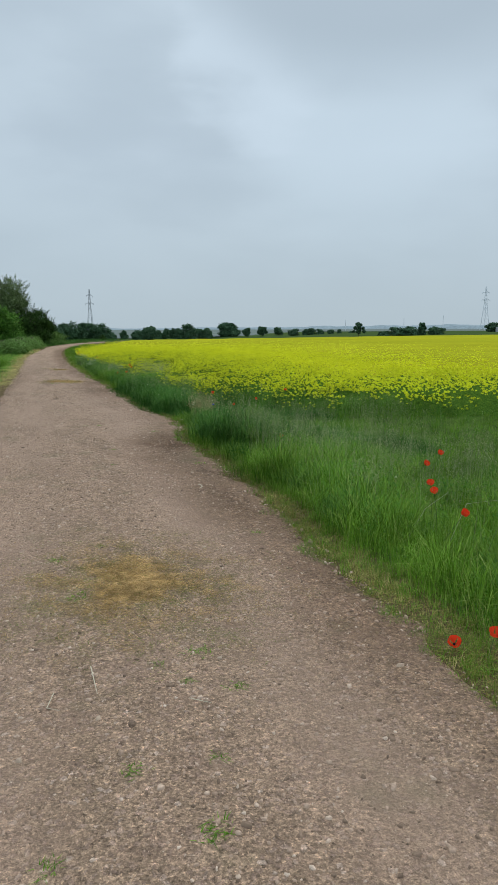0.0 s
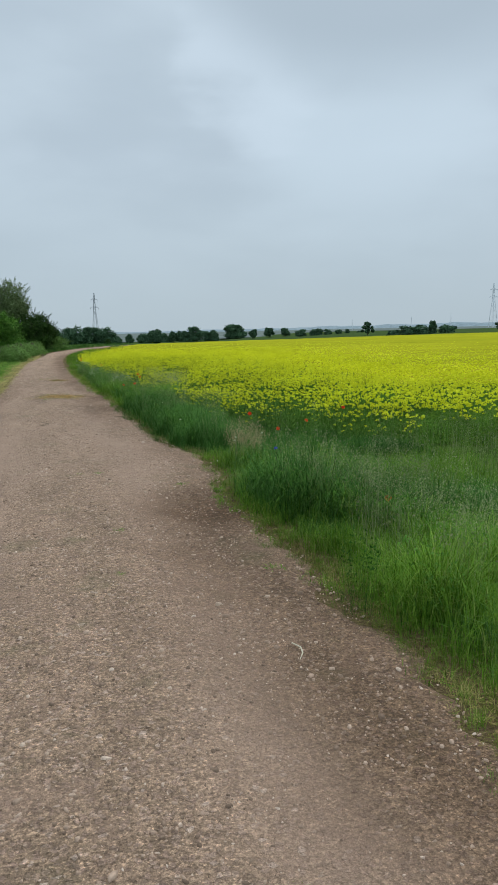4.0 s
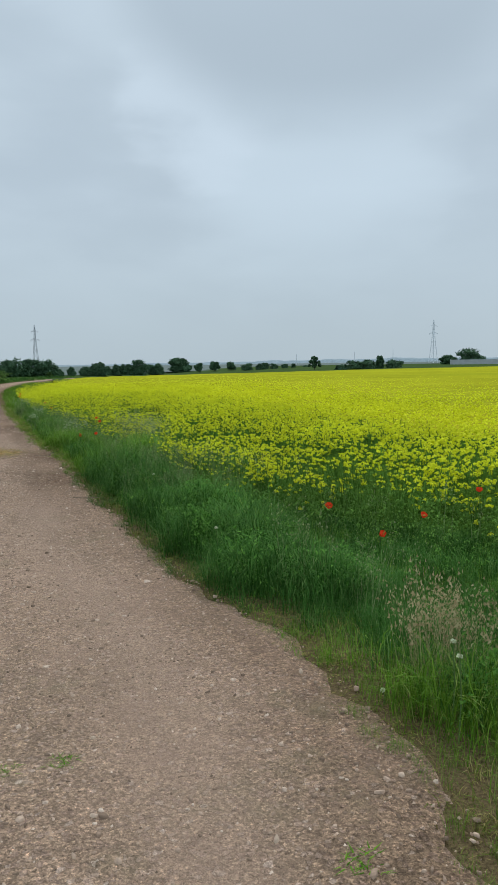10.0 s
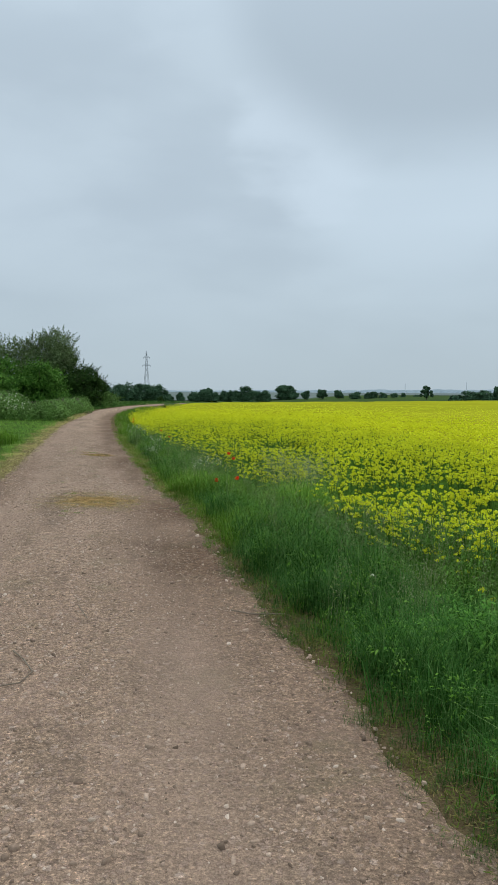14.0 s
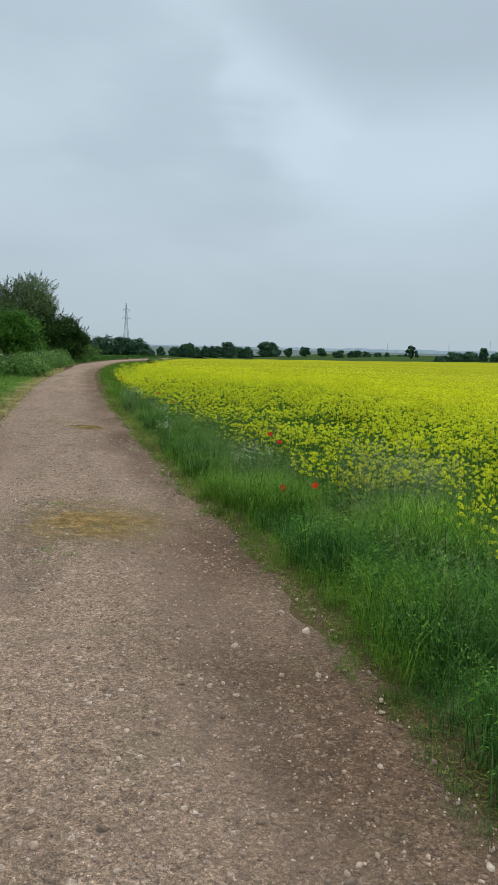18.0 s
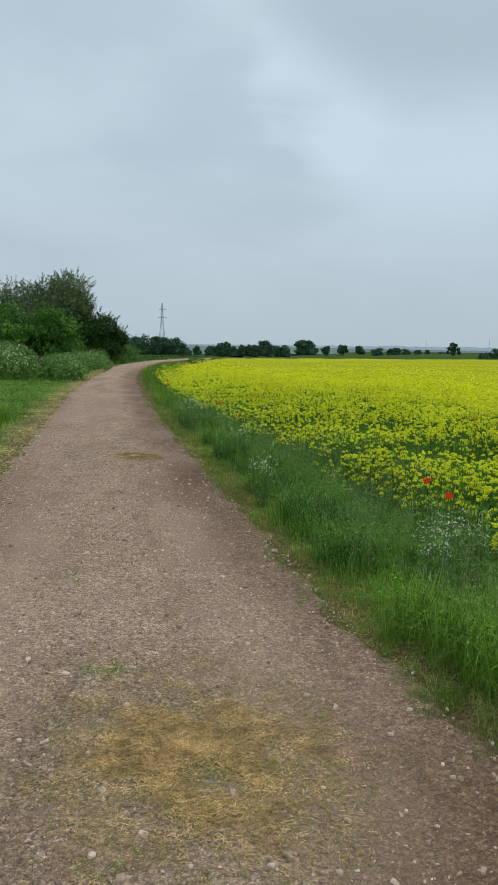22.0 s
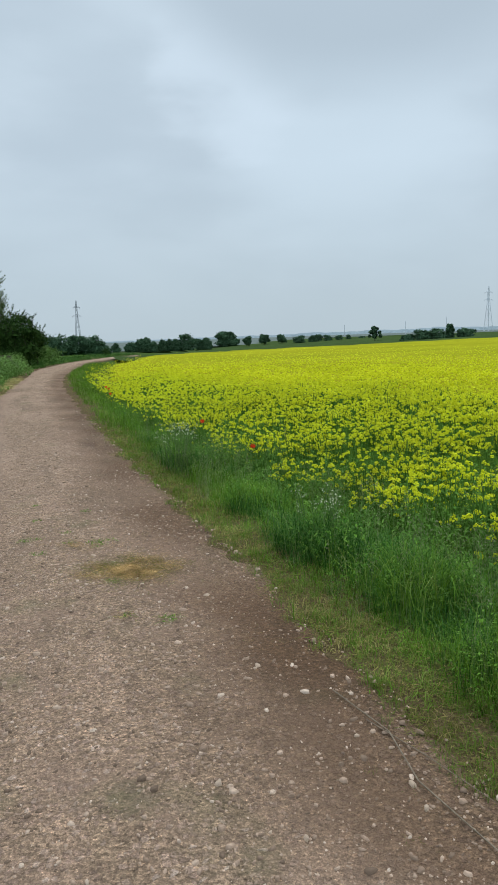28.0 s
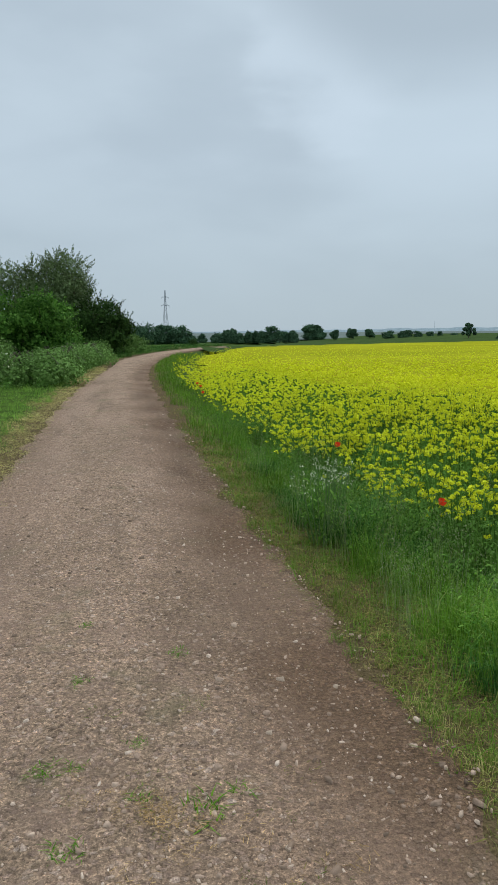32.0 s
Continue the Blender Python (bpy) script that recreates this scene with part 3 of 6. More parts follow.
def wear_and_pale(x, y):
    u = np.abs(x - (right_edge(y) + left_edge(y)) / 2)
    # second term: the full width turns paler from y 11 to 17.5
    return np.exp(-((u - 0.72 - 0.08 * ripple(x * 0, y, 0.6)) / 0.3) ** 2) * np.clip(0.7 + 0.55 * ripple(x, y * 0.4, 1.3), 0, 1) + 0.45 * np.interp(y, [11, 13, 15.5, 17.5], [0, 1, 1, 0]) * np.clip(0.8 + 0.4 * ripple(x, y, 1.1, 5), 0, 1)


def track_surface():
    ys = lines([(-12, 0, 0.5), (0, 40, 0.1), (40, 60, 0.3), (60, 103, 1.0)])
    us = np.linspace(0, 1, 34)
    lo = left_edge(ys) - 0.06 + 0.10 * ripple(ys * 0, ys, 1.9) + 0.06 * ripple(ys * 0, ys, 6.1, 2)
    hi = right_edge(ys) + 0.05 + 0.10 * ripple(ys * 0 + 3, ys, 1.7) + 0.07 * ripple(ys * 0, ys, 5.3, 5)
    x = lo[:, None] + (hi - lo)[:, None] * us[None]
    y = np.repeat(ys[:, None], len(us), 1)
    edge = np.minimum(us, 1 - us)[None] * 2.6
    z = track_z(x, y) - 0.02 * (1 - smooth(0, 0.12, edge))
    v = np.stack((x, y, z), -1).reshape(-1, 3)
    n = len(us)
    i = (np.arange(len(ys) - 1)[:, None] * n + np.arange(n - 1)[None]).ravel()
    q = np.stack((i, i + 1, i + n + 1, i + n), -1)
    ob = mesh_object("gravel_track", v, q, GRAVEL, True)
    xx, yy = v[:, 0], v[:, 1]
    ob.data.attributes.new("wear_and_pale", "FLOAT", "POINT").data.foreach_set("value", wear_and_pale(xx, yy).astype(np.float32))
    reach = np.interp(yy, [2, 5, 7.5, 9.6, 11, 12, 15, 18, 22, 24, 28, 30, 34], [0.4, 0.6, 1.1, 1.0, 0.7, 0.5, 0.4, 0.9, 0.9, 0.4, 0.75, 0.8, 0.7]) + 0.15 * ripple(xx, yy, 1.1)
    soft_edge = smooth(1.25, 0.2, (right_edge(yy) - xx) / reach + 0.12 * ripple(xx, yy, 2.7, 3)) * np.clip(0.8 + 0.4 * ripple(xx, yy, 0.9), 0, 1) * np.interp(yy, [2, 6, 8, 9.6, 11, 13, 16, 17.5, 19, 22, 24, 26, 28, 30], [0.55, 0.7, 0.7, 0.95, 0.6, 0.35, 0.25, 0.45, 0.8, 0.9, 0.45, 0.8, 1.0, 0.85])
    left_reach = np.interp(yy, [20, 25, 34, 40], [0.05, 0.6, 0.6, 0.3]) + 0.12 * ripple(xx, yy, 1.3, 2)
    soft_edge = np.maximum(soft_edge, np.interp(yy, [20, 27, 30], [0.5, 0.5, 0.2]) * smooth(1.2, 0.2, (xx - left_edge(yy)) / np.maximum(left_reach, 0.05) + 0.15 * ripple(xx, yy, 2.9, 6)))
    ob.data.attributes.new("humus", "FLOAT", "POINT").data.foreach_set("value", soft_edge.astype(np.float32))
    return tagged(ob, "pinkish brown gravel farm track with worn wheel ruts", "path", kind="structure")


track = track_surface()


rng = np.random.default_rng(11)


def chip_shape(rng):
    """A small angular chip bedded in the soil: a low, lopsided pyramid."""
    k = 4 if rng.random() < 0.5 else 5
    a = np.sort(rng.uniform(0, 2 * math.pi, k)) if k == 5 else np.arange(4) * math.pi / 2 + rng.uniform(-0.4, 0.4, 4)
    r = rng.uniform(0.35, 0.6, k)
    v = [(r[i] * math.cos(a[i]), 0.8 * r[i] * math.sin(a[i]), -0.12) for i in range(k)] + [(rng.uniform(-0.2, 0.2), rng.uniform(-0.2, 0.2), rng.uniform(0.28, 0.52))]
    return np.array(v), np.array([(i, (i + 1) % k, k) for i in range(k)])


CHIPS = [chip_shape(rng) for i in range(16)]


def slab_shape(rng):
    """A flat, angular piece of crushed stone: broken outline, bevelled sides, tilted top."""
    k = int(rng.integers(5, 7))
    a = (np.arange(k) + rng.uniform(-0.32, 0.32, k)) * 2 * math.pi / k
    r = rng.uniform(0.34, 0.58, k)
    flat, tilt, turn = rng.uniform(0.45, 0.9), rng.uniform(-0.3, 0.3, 2), rng.uniform(0.78, 0.95)
    low = [(r[i] * math.cos(a[i]), flat * r[i] * math.sin(a[i]), -0.16) for i in range(k)]
    h = rng.uniform(0.1, 0.26)
    top = [(x * turn, y * turn, h + x * tilt[0] + y * tilt[1] + rng.uniform(-0.03, 0.03)) for x, y, z in low]
    tris = [(i, (i + 1) % k, k + (i + 1) % k) for i in range(k)] + [(i, k + (i + 1) % k, k + i) for i in range(k)] + [(k, k + i, k + i + 1) for i in range(1, k - 1)]
    return np.array(low + top), np.array(tris)


SLABS = [slab_shape(rng) for i in range(18)]


def gravel(n, y0, y1, small, large, seed, name, shapes, skew=1.8, bare=0.75):
    r = np.random.default_rng(seed)
    y = y0 + (y1 - y0) * r.random(n)
    u = r.random(n)
    x = left_edge(y) - 0.05 + u * (right_edge(y) - left_edge(y) + 0.15)
    keep = (ripple(x, y * 0.5, 1.9, seed) + r.normal(0, 0.5, n)) > -0.55 + bare * wear_and_pale(x, y)
    keep &= x > -0.07 * y - 0.8
    keep &= r.random(n) < np.interp(y, [y0, 30, y1], [1, 0.9, 0.1])
    keep &= r.random(n) < np.interp(right_edge(y) - x, [0.0, 0.5], [0.45, 1])
    x, y = x[keep], y[keep]
    s = small * (large / small) ** (r.random(len(x)) ** skew)
    ob = scatter(name, shapes, np.stack((x, y, track_z(x, y) + (0.06 if shapes is CHIPS else 0.01) * s), -1), PEBBLE, size=s, seed=seed)
    return adopt(tagged(ob, "loose grey and brown crushed stones", kind="stuff"), track)


gravel(95000, 1.4, 38, 0.006, 0.017, 3, "loose_gravel", CHIPS, 1.6, 0.55)
gravel(56000, 1.4, 40, 0.01, 0.03, 6, "crushed_gravel", SLABS, 2.0, 0.7)
gravel(9500, 1.4, 44, 0.018, 0.046, 4, "coarse_gravel", SLABS[:12], 2.2, 0.9)


# ---------------- far landscape ----------------
def leaf_cloud(rng, blobs, count, leaf, hollow=0.55):
    """Leaves in the outer part of several overlapping lobes, thinned by gaps; leaf: length in metres."""
    blobs = np.array(blobs, float)
    vol = blobs[:, 3] * blobs[:, 4] * blobs[:, 5]
    pick = rng.choice(len(blobs), count, p=vol ** 0.72 / (vol ** 0.72).sum())
    d = rng.normal(size=(count, 3))
    d /= np.linalg.norm(d, axis=1)[:, None]
    b = blobs[pick]
    rr = hollow + (1 - hollow) * rng.random(count) ** 0.6
    rr *= 1 + 0.16 * np.sin(d[:, 0] * 7 + pick) * np.sin(d[:, 2] * 6 + pick * 2) + rng.normal(0, 0.05, count)
    rr = np.minimum(rr, 0.98 + 0.06 * rng.random(count))
    p = b[:, :3] + d * rr[:, None] * b[:, 3:6]
    nrm = d + rng.normal(size=(count, 3)) * 0.55 + np.array((0, 0, 0.35))
    nrm /= np.linalg.norm(nrm, axis=1)[:, None]
    u = np.cross(nrm, rng.normal(size=(count, 3)))
    u /= np.linalg.norm(u, axis=1)[:, None]
    v = np.cross(nrm, u)
    s = leaf * rng.uniform(0.6, 1.25, count)[:, None] / 2
    w = s * rng.uniform(0.45, 0.75, count)[:, None]
    quad = np.stack((p + u * s, p + v * w, p - u * s, p - v * w), 1)
    ok = p[:, 2] > 0.02
    quad = quad[ok]
    i = np.arange(len(quad))[:, None] * 4
    tri = np.concatenate((i + np.array([[0, 1, 2]]), i + np.array([[0, 2, 3]])))
    return quad.reshape(-1, 3), tri


def shoots(rng, blobs, count, length, leaf, per, rise=0.9):
    """Leafy shoots that stand out of the crown: narrow leaves along thin twigs. Returns leaves and twigs."""
    blobs = np.array(blobs, float)
    vol = (blobs[:, 3] * blobs[:, 4] * blobs[:, 5]) ** 0.72
    b = blobs[rng.choice(len(blobs), count, p=vol / vol.sum())]
    d = rng.normal(size=(count, 3))
    d[:, 2] = np.abs(d[:, 2]) * 0.9 + 0.05
    d /= np.linalg.norm(d, axis=1)[:, None]
    foot = b[:, :3] + d * b[:, 3:6] * rng.uniform(0.45, 0.9, count)[:, None]
    way = d * 0.7 + rng.normal(size=(count, 3)) * 0.3 + np.array((0, 0, rise))
    way /= np.linalg.norm(way, axis=1)[:, None]
    ln = length * rng.uniform(0.45, 1.1, count)
    u = np.tile(np.linspace(0.12, 1.0, per), (count, 1)) + rng.normal(0, 0.03, (count, per))
    p = foot[:, None] + way[:, None] * (ln[:, None] * u)[:, :, None] + rng.normal(0, leaf * 0.22, (count, per, 3))
    p[:, :, 2] -= 0.1 * ln[:, None] * u ** 2
    p = p.reshape(-1, 3)
    n = len(p)
    a = np.repeat(way, per, 0) * 0.7 + rng.normal(size=(n, 3)) * 0.6
    a /= np.linalg.norm(a, axis=1)[:, None]
    w = np.cross(a, rng.normal(size=(n, 3)))
    w /= np.linalg.norm(w, axis=1)[:, None]
    s = leaf * rng.uniform(0.6, 1.2, n)[:, None] / 2
    quad = np.stack((p + a * s, p + w * s * 0.4, p - a * s, p - w * s * 0.4), 1)
    i = np.arange(n)[:, None] * 4
    leaves = quad.reshape(-1, 3), np.concatenate((i + np.array([[0, 1, 2]]), i + np.array([[0, 2, 3]])))
    side = np.cross(way, rng.normal(size=(count, 3)))
    side = side / np.linalg.norm(side, axis=1)[:, None] * 0.012
    j = np.arange(count)[:, None] * 3
    twigs = np.stack((foot - side, foot + side, foot + way * ln[:, None] * 0.95), 1).reshape(-1, 3), j + np.array([[0, 1, 2]])
    return leaves, twigs


def limbs(bm, rng, height, spread, trunk, count, bare=0.35):
    """A trunk with forking limbs up into the crown."""
    top = Vector((rng.normal(0, 0.05) * spread, rng.normal(0, 0.05) * spread, height * 0.62))
    tube(bm, [(0, 0, -0.15), (0.02, 0, height * 0.2), (top.x * 0.5, top.y * 0.5, height * 0.42), top], [trunk * 1.25, trunk, trunk * 0.75, trunk * 0.45], 7)
    for i in range(count):
        a = 2 * math.pi * (i + rng.random() * 0.6) / count
        z0 = height * rng.uniform(bare, 0.6)
        out = spread * rng.uniform(0.45, 0.85)
        up_to = min(height * 0.92, z0 + height * rng.uniform(0.2, 0.42))
        p = [(0, 0, z0), (math.cos(a) * out * 0.45, math.sin(a) * out * 0.45, (z0 + up_to) / 2), (math.cos(a) * out, math.sin(a) * out, up_to)]
        tube(bm, p, [trunk * 0.42, trunk * 0.28, trunk * 0.1], 5)
    return bm


def tree(name, x, y, height, width, leaves, leaf, mat, label, seed, depth=None, bare=0.12, lobes=9, group="", category="tree", trunk=None, hollow=0.35, shoot=None, ragged=False):
    """A tree or shrub: tapered trunk with limbs and a crown of many leaves."""
    r = np.random.default_rng(seed)
    base = new(name)
    base.matrix_world = pose(x, y, float(ground_z(x, y)))
    tagged(base, label, category, group)
    depth = depth or width
    blobs = [(0, 0, height * (0.5 + bare / 2), width * 0.38, depth * 0.38, height * (0.5 - bare / 2) * 0.95)]
    if ragged:
        blobs = [(0, 0, height * 0.5, width * 0.24, depth * 0.24, height * 0.36)]
    if bare < 0.05:
        blobs.append((0, 0, height * 0.25, width * 0.47, depth * 0.47, height * 0.32))
    for i in range(lobes):
        a = 2 * math.pi * i / lobes + r.uniform(-0.4, 0.4)
        h = r.uniform(bare + 0.16, 0.84)
        reach = (0.33 if h < 0.65 else 0.2) * r.uniform(0.75, 1.1)
        k = r.uniform(0.15, 0.24)
        if ragged:
            reach, k = reach * 1.25, k * 0.72
        blobs.append((math.cos(a) * width * reach, math.sin(a) * depth * reach, height * h, width * k, depth * k, height * k * 0.85))
    part("trunk", limbs(bmesh.new(), r, height, width / 2, trunk or max(0.05, height * 0.022), 6, max(bare, 0.15)), BARK, base)
    v, f = leaf_cloud(r, blobs, leaves if leaf < 0.5 else leaves * 2, leaf, hollow=hollow)
    if leaf > 0.4:
        v2, f2 = leaf_cloud(r, [(*b[:3], b[3] * 0.86, b[4] * 0.86, b[5] * 0.86) for b in blobs], leaves * 2, leaf * 1.5, hollow=0.5)
        v, f = np.concatenate((v, v2)), np.concatenate((f, f2 + len(v)))
    if 0.1 < leaf < 0.2 and leaves > 5000:
        v2, f2 = leaf_cloud(r, [(*b[:3], b[3] * 0.82, b[4] * 0.82, b[5] * 0.82) for b in blobs], leaves // 4, leaf * 2.2, hollow=0.45)
        v, f = np.concatenate((v, v2)), np.concatenate((f, f2 + len(v)))
    if shoot:
        (v2, f2), twig_mesh = shoots(r, blobs, *shoot)
        v, f = np.concatenate((v, v2)), np.concatenate((f, f2 + len(v)))
        tagged(adopt(mesh_object("twigs", *twig_mesh, BARK), base), kind="stuff")
    adopt(mesh_object("crown", v, f, mat), base)
    return base


def at_bearing(eye_x, eye_y, degrees, dist):
    a = radians(degrees)
    return eye_x + math.sin(a) * dist, eye_y + math.cos(a) * dist


E0 = (0.07, 28.4)


def far_tree(name, bearing, dist, top, wide, text, seed, group, bare=0.0, leaf=0.6, leaves=420, lobes=9, category="tree", ragged=False):
    """A far tree by its bearing from the last stand; top and wide are angles in degrees from there."""
    x, y = at_bearing(*E0, bearing, dist)
    h = 1.43 + dist * math.tan(radians(top)) - float(ground_z(x, y))
    tree(name, x, y, h * 1.05, dist * math.tan(radians(wide)) * 1.12, leaves, leaf, FAR_LEAF, text, seed, bare=bare, group=group, lobes=lobes, category=category, ragged=ragged)


GROVE = [(1.3, 0.45, 1.5), (2.06, 0.67, 1.3), (2.71, 0.85, 1.3), (3.45, 0.64, 1.3), (4.2, 0.7, 1.3), (4.95, 0.6, 1.3), (5.5, 0.42, 1.0), (5.98, -0.15, 0.7)]
for k, (b, top, wide) in enumerate(GROVE):
    far_tree("grove_tree", b, 184 + 3 * math.sin(k * 2.0), top, wide * 1.25, "dark green broadleaf tree in a dense far grove", 100 + k, "grove by the pylon", leaf=0.42, leaves=750, lobes=12)
far_tree("hedgerow_tree", 6.75, 300, -0.02, 0.66, "small dark slender tree standing alone", 129, "far hedgerow", leaf=0.6, leaves=420)
ROW = [(7.9, 0.04, 0.9), (8.55, 0.2, 0.8), (9.07, 0.3, 0.7), (9.65, 0.0, 0.6), (10.3, 0.12, 0.55), (10.9, 0.14, 0.6), (11.45, 0.1, 0.7), (12.2, 0.5, 1.35), (13.3, 0.02, 0.9), (13.8, 0.12, 0.7)]
for k, (b, top, wide) in enumerate(ROW):
    far_tree("hedgerow_tree", b, 285 + 6 * math.sin(k * 1.7), top, wide * 1.2, "tall dark green tree in a far hedgerow" if top > 0.4 else "dark green tree in a far hedgerow", 130 + k, "far hedgerow", leaf=0.6, leaves=620, lobes=11)
far_tree("round_tree", 15.34, 345, 0.56, 1.95, "large round-crowned dark green tree", 145, "far hedgerow", leaf=0.7, leaves=1700, lobes=14)
for k, (b, top, wide, foot) in enumerate(((16.98, 0.12, 0.55, 0.06), (18.24, 0.22, 0.74, 0.06), (19.57, 0.18, 0.70, 0.06))):
    far_tree("field_tree", b, 318, top, wide * 1.25, "small dark egg-shaped tree at the field's edge", 150 + k, "row of small trees", bare=foot, leaf=0.55, leaves=520)
BUSHES = [(21.0, 0.03, 0.8), (22.0, -0.02, 0.5), (22.4, 0.09, 0.7), (23.2, 0.0, 0.55), (24.1, -0.03, 0.5), (24.8, -0.03, 0.32), (25.85, -0.18, 0.42)]
for k, (b, top, wide) in enumerate(BUSHES):
    far_tree("far_bush", b, 300, top, wide * 1.25, "low dark bush on the far field boundary", 170 + k, "far bushes", leaf=0.5, leaves=260, lobes=6, category="bush")
far_tree("lone_tree", 26.86, 247, 0.56, 0.95, "small ragged dark tree standing alone by the fields", 190, "", bare=0.14, leaf=0.45, leaves=700, lobes=11, ragged=True)
for k, (x, y, top, wide) in enumerate(((106.5, 217.5, 0.9, 4.2), (110.4, 215.2, 2.2, 6.0), (114.0, 213.2, 2.4, 5.6), (116.8, 211.5, 3.7, 2.6), (120.4, 209.5, 2.5, 5.0))):
    tree("far_bush", x, y, top - float(ground_z(x, y)), wide * 1.2, 360, 0.5, FAR_LEAF, "low dark bush on the far field boundary", 180 + k, bare=0.0, group="far bushes", category="bush", lobes=7)
for k, (x, y, top, wide) in enumerate(((176.6, 261.2, 4.0, 7.0), (183.8, 256.5, 7.0, 10.5), (197.2, 246.2, 9.0, 9.0))):
    tree("field_tree", x, y, top - float(ground_z(x, y)), wide * 1.1, 700, 0.6, FAR_LEAF, "round dark tree across the yellow field", 186 + k, bare=0.0, group="trees across the field")


def pylon(name, x, y, height, foot, arms, thick, mat, label):
    """A steel power pylon: four legs drawn together, cross braces, cross arms."""
    base = new(name)
    base.matrix_world = pose(x, y, float(ground_z(x, y)), 0, 0, 12)
    tagged(base, label, "power pylon")
    waist, top = foot * 0.30, 0.10 * foot
    half = lambda z: np.interp(z, [0, height * 0.62, height], [foot / 2, waist / 2, top / 2])
    for sx, sy in ((-1, -1), (-1, 1), (1, -1), (1, 1)):
        pts = [(sx * half(z), sy * half(z), z) for z in (-0.3, height * 0.62, height)]
        part("leg", tube(bmesh.new(), pts, [thick, thick * 0.8, thick * 0.5], 4), mat, base)
    levels = np.linspace(0, height * 0.97, 10)
    for a, b in zip(levels, levels[1:]):
        for sy in (-1, 1):
            for sx in (-1, 1):
                part("lattice_brace", tube(bmesh.new(), [(-sx * half(a), sy * half(a), a), (sx * half(b), sy * half(b), b)], [thick * 0.28] * 2, 4), mat, base)
    for z, reach in arms:
        part("cross_arm", tube(bmesh.new(), [(-reach, 0, z), (0, 0, z + thick), (reach, 0, z)], [thick * 0.7, thick * 1.1, thick * 0.7], 4), mat, base)
        for sx in (-1, 1):
            part("arm_stay", tube(bmesh.new(), [(sx * half(z), 0, z + height * 0.035), (sx * reach, 0, z)], [thick * 0.6, thick * 0.5], 4), mat, base)
            part("insulator", tube(bmesh.new(), [(sx * reach * 0.95, 0, z), (sx * reach * 0.95, 0, z - height * 0.03)], [thick * 0.5] * 2, 5), mat, base)
    return base


pylon("power_pylon", 28.1, 433, 27.1, 3.8, ((18.9, 2.4), (23.4, 1.9)), 0.125, STEEL, "slim grey steel lattice power pylon rising behind a grove")
pylon("power_pylon", 323, 490, 32.5, 4.8, ((22.5, 4.6), (28.0, 3.9)), 0.19, HAZE_STEEL, "steel lattice power pylon far across the fields, paled by painted haze")
for k, (b, h) in enumerate(((29.0, 9.0), (32.0, 11.0), (24.4, 8.0))):
    x, y = at_bearing(*E0, b, 520)
    mast = tagged(new("power_pole"), "thin grey power pole on the horizon", "power pole", "far power poles")
    mast.matrix_world = pose(x, y, float(ground_z(x, y)))
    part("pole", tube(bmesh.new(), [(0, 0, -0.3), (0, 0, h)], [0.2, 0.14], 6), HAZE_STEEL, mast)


def far_wall(a, b, height, count):
    """A long low wall of pale concrete panels between posts."""
    base = tagged(new("perimeter_wall"), "low pale grey panel wall far across the yellow field", "wall")
    a, b = Vector((*a, float(ground_z(*a)))), Vector((*b, float(ground_z(*b))))
    base.matrix_world = Matrix.Translation(a)
    along = (b - a) / count
    turn = math.atan2(along.y, along.x)
    length = along.length

    def slab(sx, sy, sz):
        bm = bmesh.new()
        bmesh.ops.create_cube(bm, size=1.0, matrix=Matrix.Diagonal((sx, sy, sz, 1)))
        bmesh.ops.bevel(bm, geom=bm.edges[:], offset=0.02, segments=1, affect="EDGES")
        return bm

    for k in range(count):
        p = part("panel", slab(length - 0.3, 0.12, height), CONCRETE, base)
        p.matrix_local = Matrix.Translation(along * (k + 0.5) + Vector((0, 0, height / 2 - 0.1))) @ Matrix.Rotation(turn, 4, "Z")
        p = part("post", slab(0.3, 0.3, height + 0.15), CONCRETE, base)
        p.matrix_local = Matrix.Translation(along * k + Vector((0, 0, height / 2 - 0.1))) @ Matrix.Rotation(turn, 4, "Z")
    return base


CONCRETE = plain_material("weathered_concrete", (0.40, 0.42, 0.43), 0.9, 0, 0.15, 0.4, 0.1)
far_wall((173, 254.6), (222, 214), 2.2, 12)


def far_ridge():
    """Low wooded ridge at the horizon behind the fields."""
    a = np.radians(np.linspace(-40, 75, 240))
    h = 8.0 + 2.0 * ripple(a * 20, a * 3, 1.0) + 2.0 * ripple(a * 90, a, 1.0)
    h = h * np.interp(np.degrees(a), [-40, 10, 20, 30, 75], [0.5, 0.55, 0.9, 1.15, 1.0])
    d = 1900
    v = []
    for ang, top in zip(a, h):
        for dd, z in ((0, -6), (25, top * 0.7), (70, top), (260, -6)):
            v.append(((d + dd) * math.sin(ang), (d + dd) * math.cos(ang), z))
    n = len(a)
    i = (np.arange(n - 1)[:, None] * 4 + np.arange(3)[None]).ravel()
    ob = mesh_object("hazy_wooded_ridge", v, np.stack((i, i + 1, i + 5, i + 4), -1), HAZY_RIDGE, True)
    return tagged(ob, "low wooded ridge on the horizon, blue-grey with painted haze", "backdrop", kind="structure")


# the blue-grey of distance haze is painted into the ridge's colour
HAZY_RIDGE = crop_material("hazy_wooded_ridge", [(0.3, (0.19, 0.235, 0.255)), (0.55, (0.23, 0.28, 0.30)), (0.8, (0.28, 0.325, 0.34))], 0.05)
# far land greyed: its haze is put into the base colour
HAZY_FIELD = crop_material("far_hazy_field", [(0.3, (0.11, 0.135, 0.12)), (0.55, (0.14, 0.165, 0.15)), (0.8, (0.17, 0.19, 0.17))], 0.02)
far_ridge()

